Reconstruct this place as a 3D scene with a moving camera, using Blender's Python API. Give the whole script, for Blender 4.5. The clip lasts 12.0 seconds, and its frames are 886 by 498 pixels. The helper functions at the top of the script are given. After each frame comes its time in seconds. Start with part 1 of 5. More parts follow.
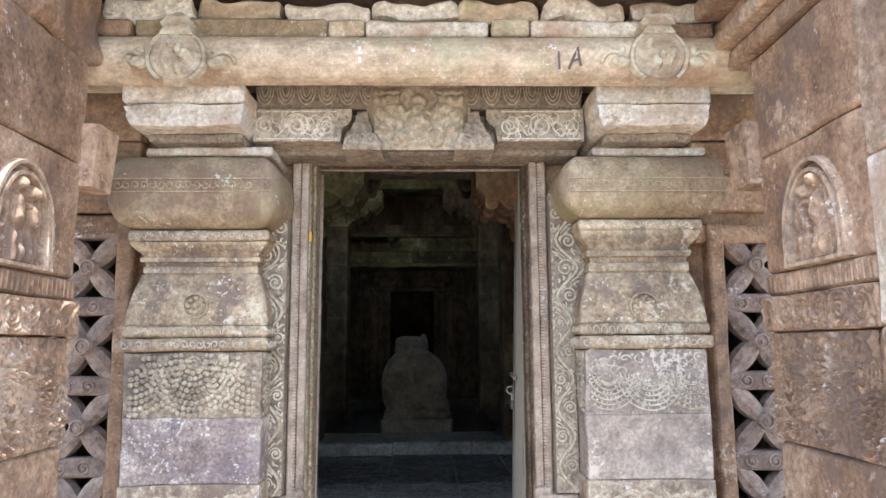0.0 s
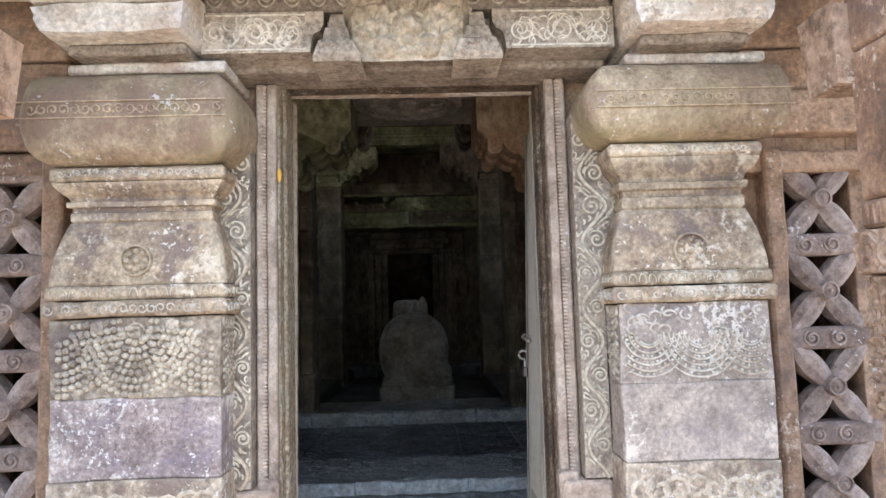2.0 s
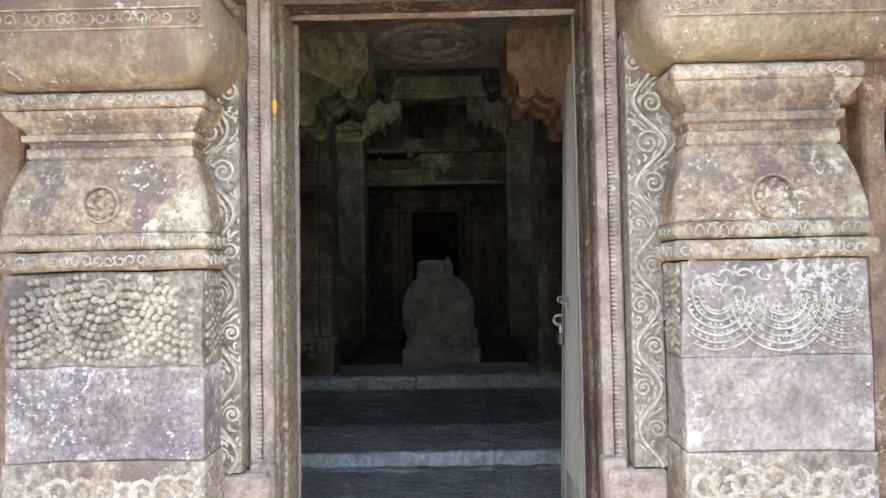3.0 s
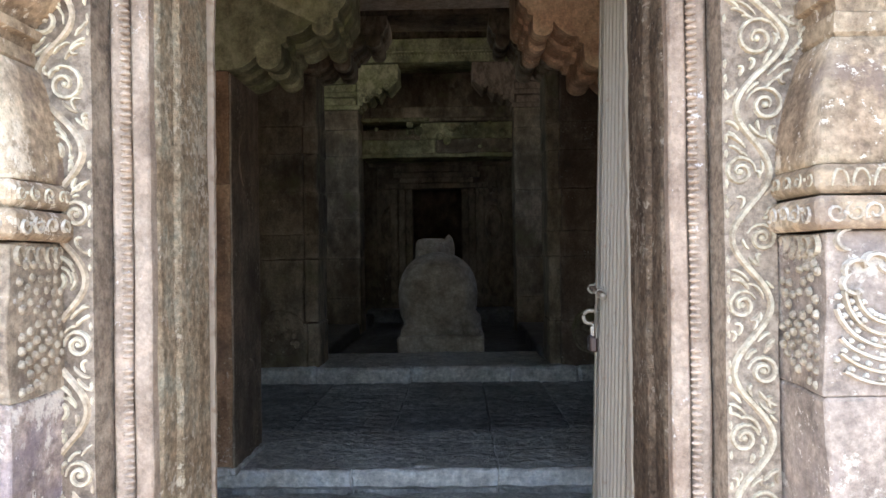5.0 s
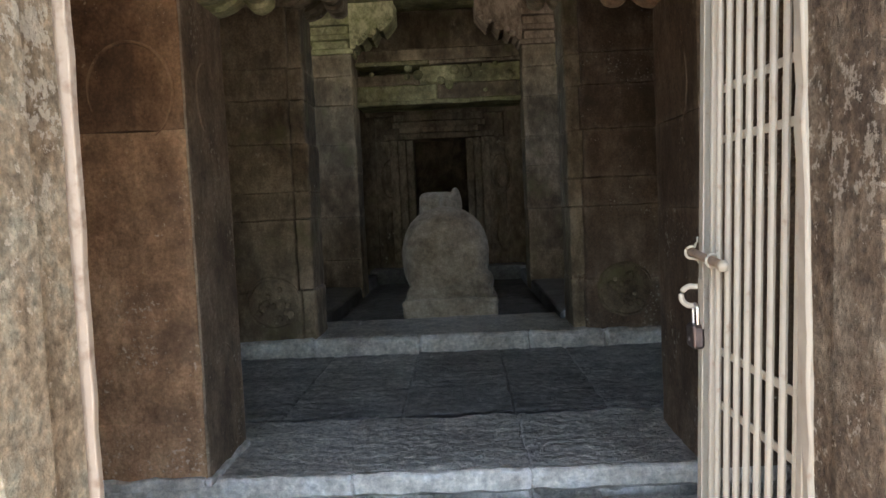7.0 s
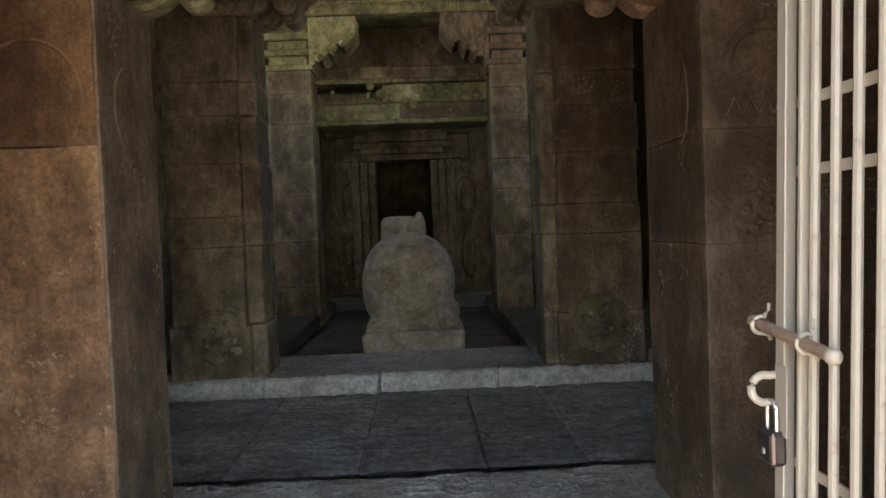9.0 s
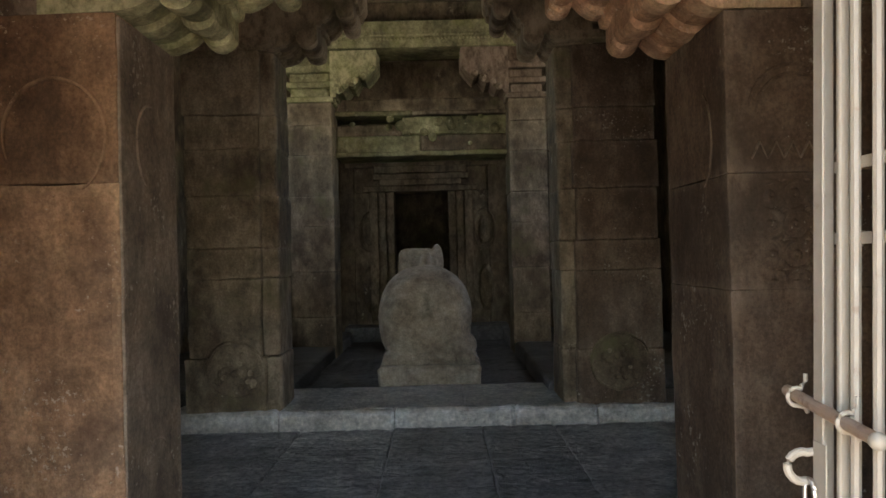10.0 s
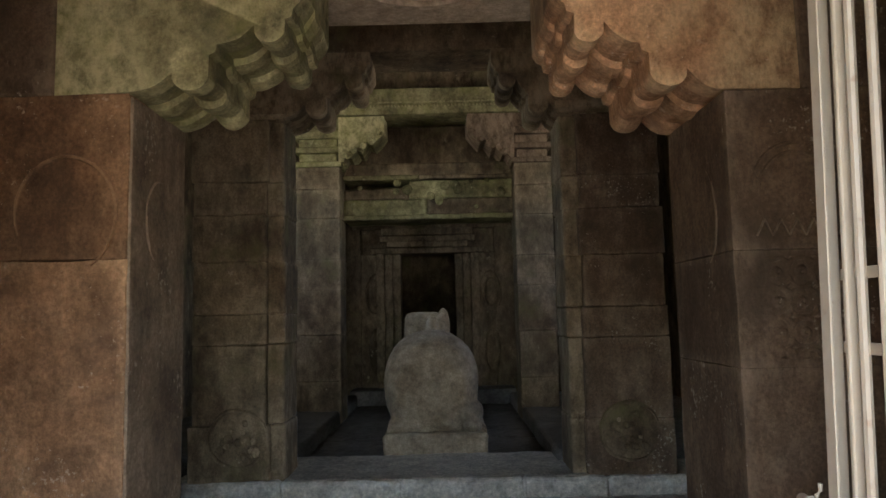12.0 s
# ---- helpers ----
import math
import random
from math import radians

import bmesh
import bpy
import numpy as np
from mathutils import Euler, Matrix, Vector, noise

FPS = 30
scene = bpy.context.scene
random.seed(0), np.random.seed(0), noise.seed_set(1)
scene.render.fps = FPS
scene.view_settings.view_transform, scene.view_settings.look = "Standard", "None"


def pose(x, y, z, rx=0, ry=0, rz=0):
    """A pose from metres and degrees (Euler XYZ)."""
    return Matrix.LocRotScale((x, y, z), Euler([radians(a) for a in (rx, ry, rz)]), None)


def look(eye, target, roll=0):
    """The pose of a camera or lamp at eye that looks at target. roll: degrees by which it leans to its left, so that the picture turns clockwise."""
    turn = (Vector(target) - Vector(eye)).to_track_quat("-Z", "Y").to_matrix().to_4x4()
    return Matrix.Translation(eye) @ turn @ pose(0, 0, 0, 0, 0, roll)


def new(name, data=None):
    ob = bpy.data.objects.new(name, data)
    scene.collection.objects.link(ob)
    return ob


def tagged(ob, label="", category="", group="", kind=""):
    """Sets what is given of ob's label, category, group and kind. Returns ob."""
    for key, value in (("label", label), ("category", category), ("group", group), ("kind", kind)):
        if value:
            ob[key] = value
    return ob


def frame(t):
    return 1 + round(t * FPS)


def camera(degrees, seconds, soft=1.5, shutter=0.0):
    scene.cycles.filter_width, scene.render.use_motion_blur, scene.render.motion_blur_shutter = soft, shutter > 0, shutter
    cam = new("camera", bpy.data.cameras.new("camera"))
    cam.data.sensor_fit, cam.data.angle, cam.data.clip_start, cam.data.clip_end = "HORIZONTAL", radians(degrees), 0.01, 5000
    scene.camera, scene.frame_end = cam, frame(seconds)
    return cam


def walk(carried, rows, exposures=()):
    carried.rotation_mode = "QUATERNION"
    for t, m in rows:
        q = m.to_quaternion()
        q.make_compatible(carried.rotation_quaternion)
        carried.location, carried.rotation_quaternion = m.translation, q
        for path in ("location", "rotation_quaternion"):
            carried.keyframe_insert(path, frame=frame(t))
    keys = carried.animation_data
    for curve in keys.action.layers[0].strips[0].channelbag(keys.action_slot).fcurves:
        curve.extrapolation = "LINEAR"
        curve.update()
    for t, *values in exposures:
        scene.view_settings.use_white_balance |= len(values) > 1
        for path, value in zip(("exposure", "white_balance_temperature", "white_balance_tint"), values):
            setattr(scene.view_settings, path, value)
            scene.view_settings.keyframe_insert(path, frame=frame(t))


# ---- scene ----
# ================= camera and walk =================
cam = camera(65.1, 12.0)
PATH = [
    (0, (0.065, 0.293, 1.458), (0.111, 2.274, 1.735), -0.4),
    (0.5, (0.052, 0.404, 1.453), (0.112, 2.386, 1.711), -0.3),
    (1, (0.04, 0.527, 1.456), (0.137, 2.509, 1.702), -1.8),
    (1.5, (0.053, 0.701, 1.447), (0.145, 2.686, 1.68), -1.8),
    (2, (0.075, 0.911, 1.431), (0.124, 2.903, 1.609), -1.6),
    (2.5, (0.093, 1.131, 1.419), (0.108, 3.127, 1.546), -1.3),
    (3, (0.092, 1.352, 1.415), (0.062, 3.35, 1.485), -1.1),
    (3.2, (0.069, 1.448, 1.419), (0.065, 3.448, 1.475), -1.2),
    (4.8, (0.134, 2.132, 1.411), (0.106, 4.132, 1.438), -1.0),
    (5, (0.136, 2.225, 1.409), (0.09, 4.225, 1.422), -0.8),
    (5.5, (0.123, 2.437, 1.406), (0.073, 4.436, 1.401), -1.5),
    (6, (0.097, 2.627, 1.39), (0.038, 4.625, 1.31), -2.9),
    (6.5, (0.081, 2.815, 1.396), (0.016, 4.811, 1.279), -2.8),
    (8.3, (0.064, 3.354, 1.437), (0.051, 5.352, 1.34), -1.4),
    (8.5, (0.06, 3.392, 1.439), (0.073, 5.39, 1.352), -1.7),
    (9, (0.053, 3.461, 1.457), (0.105, 5.459, 1.397), -2.2),
    (9.5, (0.046, 3.49, 1.49), (0.077, 5.49, 1.471), -2.0),
    (10, (0.049, 3.495, 1.508), (0.055, 5.495, 1.531), -1.4),
    (10.5, (0.049, 3.5, 1.531), (0.048, 5.499, 1.598), -1.5),
    (11, (0.047, 3.493, 1.546), (0.045, 5.489, 1.666), -1.5),
    (11.5, (0.05, 3.493, 1.561), (0.048, 5.487, 1.716), -1.3),
    (12, (0.053, 3.492, 1.576), (0.044, 5.483, 1.766), -1.3),
]
EXPO = [(0, 2.1, 5950, 9), (2, 2.28, 5800, 9), (3, 2.45, 5800, 9), (5, 2.8, 5950, 9), (6.5, 3.55, 6250, 8), (8.5, 3.86, 6800, 9), (12, 3.8, 6800, 9)]
walk(cam, [(t, look(eye, target, roll)) for t, eye, target, roll in PATH], EXPO)

# ================= sky, sun and daylight =================
world = bpy.data.worlds.new("sky")
scene.world = world
world.use_nodes = True
wn = world.node_tree.nodes
sky = wn.new("ShaderNodeTexSky")
sky.sky_type = "NISHITA"
sky.sun_disc = False
sky.dust_density = 2.0
sky.sun_elevation = radians(68.5)
sky.sun_rotation = radians(177)
wn["Background"].inputs["Strength"].default_value = 0.15
world.node_tree.links.new(sky.outputs["Color"], wn["Background"].inputs["Color"])

sun_data = bpy.data.lights.new("sun", "SUN")
sun_data.energy = 3.2
sun_data.angle = radians(0.6)
sun_data.color = (1.0, 0.96, 0.90)
sun = new("sun", sun_data)
sun.matrix_world = look((0.2, -4.1, 10.4), (0, 0, 0))


def window_light(name, at, to, sx, sy, watts, colour):
    """Sky light that enters by a side window of the hall."""
    d = bpy.data.lights.new(name, "AREA")
    d.shape, d.size, d.size_y, d.energy, d.color = "RECTANGLE", sx, sy, watts, colour
    ob = new(name, d)
    ob.matrix_world = look(at, to)
    return ob


window_light("window_daylight", (-3.7, 11.2, 3.4), (0, 11.2, 3.4), 1.0, 1.3, 0.54, (0.94, 1.0, 0.78))
window_light("window_daylight", (3.7, 11.2, 3.4), (0, 11.2, 3.4), 1.0, 1.3, 0.34, (1.0, 0.88, 0.78))

# ================= materials =================


def ramp(nt, stops):
    n = nt.nodes.new("ShaderNodeValToRGB")
    e = n.color_ramp.elements
    while len(e) < len(stops):
        e.new(0.5)
    for el, (p, c) in zip(e, stops):
        el.position = p
        el.color = (*c, 1) if len(c) == 3 else (c[0], c[0], c[0], 1)
    return n


def stone(name, dark, mid, light, scale=2.2, bump=0.5, rough=0.85, flecks=0.0, fleck_colour=(0.75, 0.72, 0.68),
          algae=0.0, algae_colour=(0.10, 0.13, 0.04), grain=60.0, streak=1.0, vary=0.12, gritty=0.35, spread=1.0, patch_colour=None, patches=0.5, patch_scale=3.0, patch_soft=0.06, patch_mix=0.75, chisel=None, depth=0.006, gloss=0.3, pale=0.0, pale_colour=(0.78, 0.74, 0.67), pale_scale=4.5, edge=0.62):
    """Weathered carved stone: broad stains, mottling, fine grain, pale flecks and algae."""
    m = bpy.data.materials.new(name)
    m.use_nodes = True
    nt = m.node_tree
    N, L = nt.nodes, nt.links
    b = N["Principled BSDF"]
    b.inputs["Roughness"].default_value = rough
    b.inputs["Specular IOR Level"].default_value = gloss
    geo = N.new("ShaderNodeNewGeometry")
    mp = N.new("ShaderNodeMapping")
    mp.inputs["Scale"].default_value = (1, 1, streak)
    L.new(geo.outputs["Position"], mp.inputs["Vector"])

    def noise_tex(s, detail, rgh=0.6, vec=None):
        n = N.new("ShaderNodeTexNoise")
        n.inputs["Scale"].default_value = s
        n.inputs["Detail"].default_value = detail
        n.inputs["Roughness"].default_value = rgh
        L.new(vec or mp.outputs["Vector"], n.inputs["Vector"])
        return n.outputs["Fac"]

    def mix(fac, a, c, mode="MIX"):
        n = N.new("ShaderNodeMix")
        n.data_type, n.blend_type = "RGBA", mode
        for sock, v in ((n.inputs[0], fac), (n.inputs[6], a), (n.inputs[7], c)):
            if isinstance(v, (int, float)):
                sock.default_value = v
            elif isinstance(v, tuple):
                sock.default_value = (*v, 1)
            else:
                L.new(v, sock)
        return n.outputs[2]

    big = noise_tex(scale, 9, 0.72)
    r = ramp(nt, [(0.5 - 0.18 * spread, dark), (0.5, mid), (0.5 + 0.16 * spread, light)])
    L.new(big, r.inputs["Fac"])
    col = r.outputs["Color"]
    fine = noise_tex(grain, 4, 0.7, geo.outputs["Position"])
    fr = ramp(nt, [(0.36, (0.42,)), (0.64, (1.45,))])
    L.new(fine, fr.inputs["Fac"])
    col = mix(gritty, col, fr.outputs["Color"], "MULTIPLY")
    med = noise_tex(scale * 6, 7, 0.75)
    mr = ramp(nt, [(0.37, (0.58,)), (0.63, (1.24,))])
    L.new(med, mr.inputs["Fac"])
    col = mix(0.7, col, mr.outputs["Color"], "MULTIPLY")
    if patch_colour is not None:
        pn = noise_tex(patch_scale, 10, 0.68, geo.outputs["Position"])
        pt = ramp(nt, [(0.60 - 0.2 * patches, (0.0,)), (0.60 + patch_soft - 0.2 * patches, (patch_mix,))])
        L.new(pn, pt.inputs["Fac"])
        col = mix(pt.outputs["Color"], col, patch_colour)
    if algae > 0:
        a = noise_tex(scale * 0.9 + 0.35, 5, 0.6, geo.outputs["Position"])
        ar = ramp(nt, [(0.62 - 0.25 * algae, (0.0,)), (0.78 - 0.2 * algae, (0.85,))])
        L.new(a, ar.inputs["Fac"])
        col = mix(ar.outputs["Color"], col, algae_colour)
    if pale > 0:
        wn_ = noise_tex(pale_scale, 12, 0.74, geo.outputs["Position"])
        wr = ramp(nt, [(0.66 - 0.14 * pale, (0.0,)), (0.70 - 0.14 * pale, (0.8,))])
        L.new(wn_, wr.inputs["Fac"])
        col = mix(wr.outputs["Color"], col, pale_colour)
    if flecks > 0:
        f = noise_tex(42, 5, 0.7, geo.outputs["Position"])
        f2 = noise_tex(3.1, 3, 0.6, geo.outputs["Position"])
        add = N.new("ShaderNodeMath")
        add.operation = "MULTIPLY_ADD"
        add.inputs[1].default_value = 0.6
        L.new(f2, add.inputs[0])
        L.new(f, add.inputs[2])
        rr = ramp(nt, [(0.995 - 0.10 * flecks, (0.0,)), (1.03 - 0.09 * flecks, (0.85,))])
        L.new(add.outputs[0], rr.inputs["Fac"])
        col = mix(rr.outputs["Color"], col, fleck_colour)
    pr = ramp(nt, [(0.52, (0.0,)), (edge, (0.75,))])
    L.new(geo.outputs["Pointiness"], pr.inputs["Fac"])
    patch = ramp(nt, [(0.4, (0.15,)), (0.6, (1.0,))])
    L.new(med, patch.inputs["Fac"])
    worn = mix(1.0, pr.outputs["Color"], patch.outputs["Color"], "MULTIPLY")
    col = mix(worn, col, tuple(min(0.8, c * 1.35 + 0.03) for c in light))
    info = N.new("ShaderNodeObjectInfo")
    vr = N.new("ShaderNodeMapRange")
    vr.inputs["To Min"].default_value = 1 - vary
    vr.inputs["To Max"].default_value = 1 + vary
    L.new(info.outputs["Random"], vr.inputs["Value"])
    comb = N.new("ShaderNodeCombineColor")
    for k in range(3):
        L.new(vr.outputs["Result"], comb.inputs[k])
    col = mix(1.0, col, comb.outputs["Color"], "MULTIPLY")
    L.new(col, b.inputs["Base Color"])
    bp = N.new("ShaderNodeBump")
    bp.inputs["Strength"].default_value = bump
    bp.inputs["Distance"].default_value = depth
    h = N.new("ShaderNodeMath")
    h.operation = "MULTIPLY_ADD"
    h.inputs[1].default_value = 0.35
    L.new(fine, h.inputs[0])
    L.new(med, h.inputs[2])
    if chisel is None:
        L.new(h.outputs[0], bp.inputs["Height"])
    else:
        cm = N.new("ShaderNodeMapping")
        cm.inputs["Scale"].default_value = chisel
        L.new(geo.outputs["Position"], cm.inputs["Vector"])
        cn = noise_tex(9.0, 5, 0.6, cm.outputs["Vector"])
        ch = N.new("ShaderNodeMath")
        ch.operation = "MULTIPLY_ADD"
        ch.inputs[1].default_value = 2.5
        L.new(cn, ch.inputs[0])
        L.new(h.outputs[0], ch.inputs[2])
        L.new(ch.outputs[0], bp.inputs["Height"])
    L.new(bp.outputs["Normal"], b.inputs["Normal"])
    return m


def paint(name, colour, rough=0.45, metal=0.0, wear=0.25, worn=(0.25, 0.2, 0.16)):
    """Painted or bare metal with patchy wear."""
    m = bpy.data.materials.new(name)
    m.use_nodes = True
    nt = m.node_tree
    N, L = nt.nodes, nt.links
    b = N["Principled BSDF"]
    b.inputs["Metallic"].default_value = metal
    geo = N.new("ShaderNodeNewGeometry")
    n = N.new("ShaderNodeTexNoise")
    n.inputs["Scale"].default_value = 38
    n.inputs["Detail"].default_value = 6
    L.new(geo.outputs["Position"], n.inputs["Vector"])
    r = ramp(nt, [(0.26, worn), (0.28 + wear * 0.5, colour), (0.8, tuple(min(1, c * 1.08) for c in colour))])
    L.new(n.outputs["Fac"], r.inputs["Fac"])
    L.new(r.outputs["Color"], b.inputs["Base Color"])
    rr = ramp(nt, [(0.3, (min(1, rough + 0.25),)), (0.7, (rough,))])
    L.new(n.outputs["Fac"], rr.inputs["Fac"])
    L.new(rr.outputs["Color"], b.inputs["Roughness"])
    bp = N.new("ShaderNodeBump")
    bp.inputs["Strength"].default_value = 0.15
    bp.inputs["Distance"].default_value = 0.002
    L.new(n.outputs["Fac"], bp.inputs["Height"])
    L.new(bp.outputs["Normal"], b.inputs["Normal"])
    return m


M_PILASTER = stone("pilaster_sandstone", (0.215, 0.155, 0.105), (0.41, 0.31, 0.205), (0.57, 0.475, 0.325), 2.6, flecks=0.6, fleck_colour=(0.76, 0.70, 0.58), patch_colour=(0.19, 0.142, 0.118), patches=0.47, patch_scale=4.0, patch_soft=0.06, pale=0.55, pale_colour=(0.72, 0.63, 0.48), bump=1.7, gritty=0.62)
M_PANEL = stone("yellowed_panel_sandstone", (0.24, 0.185, 0.135), (0.45, 0.365, 0.265), (0.62, 0.53, 0.40), 4, flecks=0.6, patch_colour=(0.20, 0.15, 0.125), patches=0.45, patch_scale=5.0, patch_soft=0.06, pale=0.65, pale_colour=(0.75, 0.665, 0.525), bump=1.6, gritty=0.6)
M_PLAINWARM = stone("grey_beige_sandstone", (0.24, 0.19, 0.16), (0.40, 0.335, 0.275), (0.55, 0.475, 0.385), 2.4, flecks=0.8, fleck_colour=(0.78, 0.73, 0.64), patch_colour=(0.28, 0.235, 0.22), patches=0.4, patch_scale=2.6, patch_soft=0.12, patch_mix=0.6, pale=0.45, pale_scale=4.6, pale_colour=(0.70, 0.64, 0.53), bump=1.0, gritty=0.5)
M_BEADS = stone("worn_bead_sandstone", (0.40, 0.33, 0.235), (0.60, 0.52, 0.39), (0.74, 0.67, 0.53), 7, bump=0.3)
M_PLAIN = stone("grey_violet_sandstone", (0.24, 0.19, 0.18), (0.39, 0.32, 0.285), (0.55, 0.47, 0.39), 2.4, flecks=0.85, fleck_colour=(0.8, 0.77, 0.72), patch_colour=(0.26, 0.225, 0.265), patches=0.42, patch_scale=2.6, patch_soft=0.10, patch_mix=0.7, pale=0.75, pale_scale=4.6, pale_colour=(0.78, 0.74, 0.66), bump=1.5, gritty=0.6)
# relief paler, ground darker: wear and dirt, plus carving shade put into the colours
M_RELIEF = stone("worn_relief_sandstone", (0.32, 0.25, 0.17), (0.50, 0.415, 0.295), (0.66, 0.575, 0.44), 6, bump=0.4)
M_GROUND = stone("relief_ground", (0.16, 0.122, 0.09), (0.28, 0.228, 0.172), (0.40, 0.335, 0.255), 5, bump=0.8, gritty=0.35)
M_CUSHION = stone("cushion_sandstone", (0.215, 0.148, 0.092), (0.39, 0.29, 0.18), (0.53, 0.43, 0.285), 2.2, flecks=0.35, algae=0.4, algae_colour=(0.32, 0.29, 0.15), streak=0.6, patch_colour=(0.245, 0.16, 0.115), patches=0.5, patch_scale=2.0, patch_soft=0.10, gritty=0.45, bump=1.0, pale=0.3, pale_colour=(0.62, 0.52, 0.35))
M_PALE = stone("pale_sandstone", (0.40, 0.285, 0.19), (0.68, 0.575, 0.44), (0.80, 0.745, 0.635), 4.2, flecks=0.5, fleck_colour=(0.3, 0.24, 0.19), patch_colour=(0.42, 0.27, 0.175), patches=0.42, patch_scale=3.0, patch_soft=0.10, gritty=0.45, bump=0.8)
M_CORBEL = stone("cream_corbel_sandstone", (0.50, 0.40, 0.29), (0.74, 0.66, 0.53), (0.84, 0.79, 0.69), 4.2, flecks=0.5, fleck_colour=(0.34, 0.27, 0.2), patch_colour=(0.47, 0.34, 0.24), patches=0.3, patch_scale=3.0, patch_soft=0.12, gritty=0.4, bump=0.8)
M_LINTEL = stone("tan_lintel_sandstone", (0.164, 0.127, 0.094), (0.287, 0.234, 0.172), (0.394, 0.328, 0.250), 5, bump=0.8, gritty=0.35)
M_BEAM = stone("beam_sandstone", (0.33, 0.235, 0.155), (0.52, 0.405, 0.28), (0.68, 0.57, 0.43), 2.0, flecks=0.15, algae=0.35, algae_colour=(0.36, 0.35, 0.21), streak=1.6, patch_colour=(0.36, 0.20, 0.115), patches=0.42, patch_scale=1.7, patch_soft=0.16, patch_mix=0.55, pale=0.3, pale_colour=(0.68, 0.60, 0.47), gritty=0.3, bump=0.5)
M_RED = stone("red_sandstone", (0.15, 0.095, 0.062), (0.33, 0.205, 0.125), (0.50, 0.35, 0.235), 2.6, flecks=0.45, fleck_colour=(0.62, 0.52, 0.42), streak=0.85, bump=1.0, gritty=0.5, patch_colour=(0.17, 0.12, 0.095), patches=0.4, patch_scale=2.4, patch_soft=0.10, pale=0.5, pale_colour=(0.52, 0.38, 0.27), pale_scale=3.0)
M_REDPALE = stone("pink_sandstone", (0.20, 0.13, 0.085), (0.40, 0.27, 0.175), (0.57, 0.44, 0.32), 3.4, flecks=0.45, streak=0.85, bump=1.0, gritty=0.5, patch_colour=(0.21, 0.145, 0.11), patches=0.42, patch_scale=2.6, patch_soft=0.1, pale=0.4, pale_colour=(0.60, 0.50, 0.38))
M_JAMB = stone("jamb_sandstone", (0.26, 0.185, 0.135), (0.415, 0.325, 0.242), (0.54, 0.45, 0.355), 2.6, bump=1.4, gritty=0.35, flecks=0.45, grain=90, streak=0.9)
M_LATTICE = stone("lattice_sandstone", (0.16, 0.112, 0.088), (0.295, 0.215, 0.17), (0.42, 0.335, 0.275), 3.4, flecks=0.35, bump=1.0, gritty=0.45, patch_colour=(0.17, 0.13, 0.115), patches=0.42, patch_scale=2.6, patch_soft=0.1)
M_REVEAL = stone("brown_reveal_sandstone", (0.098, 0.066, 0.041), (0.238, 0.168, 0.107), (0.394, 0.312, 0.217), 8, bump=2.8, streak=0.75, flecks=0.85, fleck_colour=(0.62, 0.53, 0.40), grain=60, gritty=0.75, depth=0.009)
# the same reveal stone, lightened and gilded for the light on the left jamb
M_REVEALLIT = stone("lit_reveal_sandstone", (0.326, 0.225, 0.128), (0.560, 0.435, 0.280), (0.601, 0.567, 0.419), 9, bump=1.6, streak=0.8, flecks=1.1, fleck_colour=(0.82, 0.73, 0.56), grain=55, gritty=0.65, depth=0.012)
M_HALL = stone("hall_stone", (0.08, 0.057, 0.036), (0.205, 0.155, 0.098), (0.38, 0.30, 0.20), 1.9, algae=0.25, algae_colour=(0.18, 0.165, 0.075), vary=0.09, streak=0.55, spread=0.85, bump=1.2, gritty=0.4, patch_colour=(0.065, 0.05, 0.036), patches=0.5, patch_scale=1.5, patch_soft=0.16, patch_mix=0.85, pale=0.25, pale_colour=(0.42, 0.36, 0.26), edge=0.575)
M_HALLRED = stone("hall_red_stone", (0.201, 0.109, 0.061), (0.471, 0.276, 0.155), (0.713, 0.460, 0.270), 1.9, flecks=0.45, fleck_colour=(0.66, 0.51, 0.37), vary=0.06, streak=0.6, bump=1.3, gritty=0.45, patch_colour=(0.14, 0.087, 0.058), patches=0.45, patch_scale=1.8, patch_soft=0.14, patch_mix=0.75, pale=0.35, pale_colour=(0.60, 0.44, 0.30))
M_HALLBROWN = stone("hall_brown_stone", (0.080, 0.053, 0.033), (0.174, 0.120, 0.079), (0.292, 0.220, 0.156), 1.8, flecks=0.35, fleck_colour=(0.42, 0.37, 0.30), vary=0.08, streak=0.5, bump=1.3, gritty=0.45, patch_colour=(0.072, 0.053, 0.038), patches=0.5, patch_scale=1.5, patch_soft=0.14, patch_mix=0.75, edge=0.575)
# darker copy of the red hall stone: shade above the door light's reach
M_SHADERED = stone("shaded_red_stone", (0.086, 0.049, 0.029), (0.222, 0.126, 0.070), (0.384, 0.233, 0.130), 1.9, flecks=0.4, fleck_colour=(0.5, 0.37, 0.26), streak=0.6, bump=1.2, gritty=0.45, patch_colour=(0.075, 0.052, 0.037), patches=0.5, patch_scale=1.7, patch_soft=0.2, patch_mix=0.8)
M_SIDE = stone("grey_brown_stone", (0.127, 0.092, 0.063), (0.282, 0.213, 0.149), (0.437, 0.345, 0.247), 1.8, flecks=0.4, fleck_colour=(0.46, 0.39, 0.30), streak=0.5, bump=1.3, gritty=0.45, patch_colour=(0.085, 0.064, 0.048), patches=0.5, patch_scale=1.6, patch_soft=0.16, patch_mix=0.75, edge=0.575)
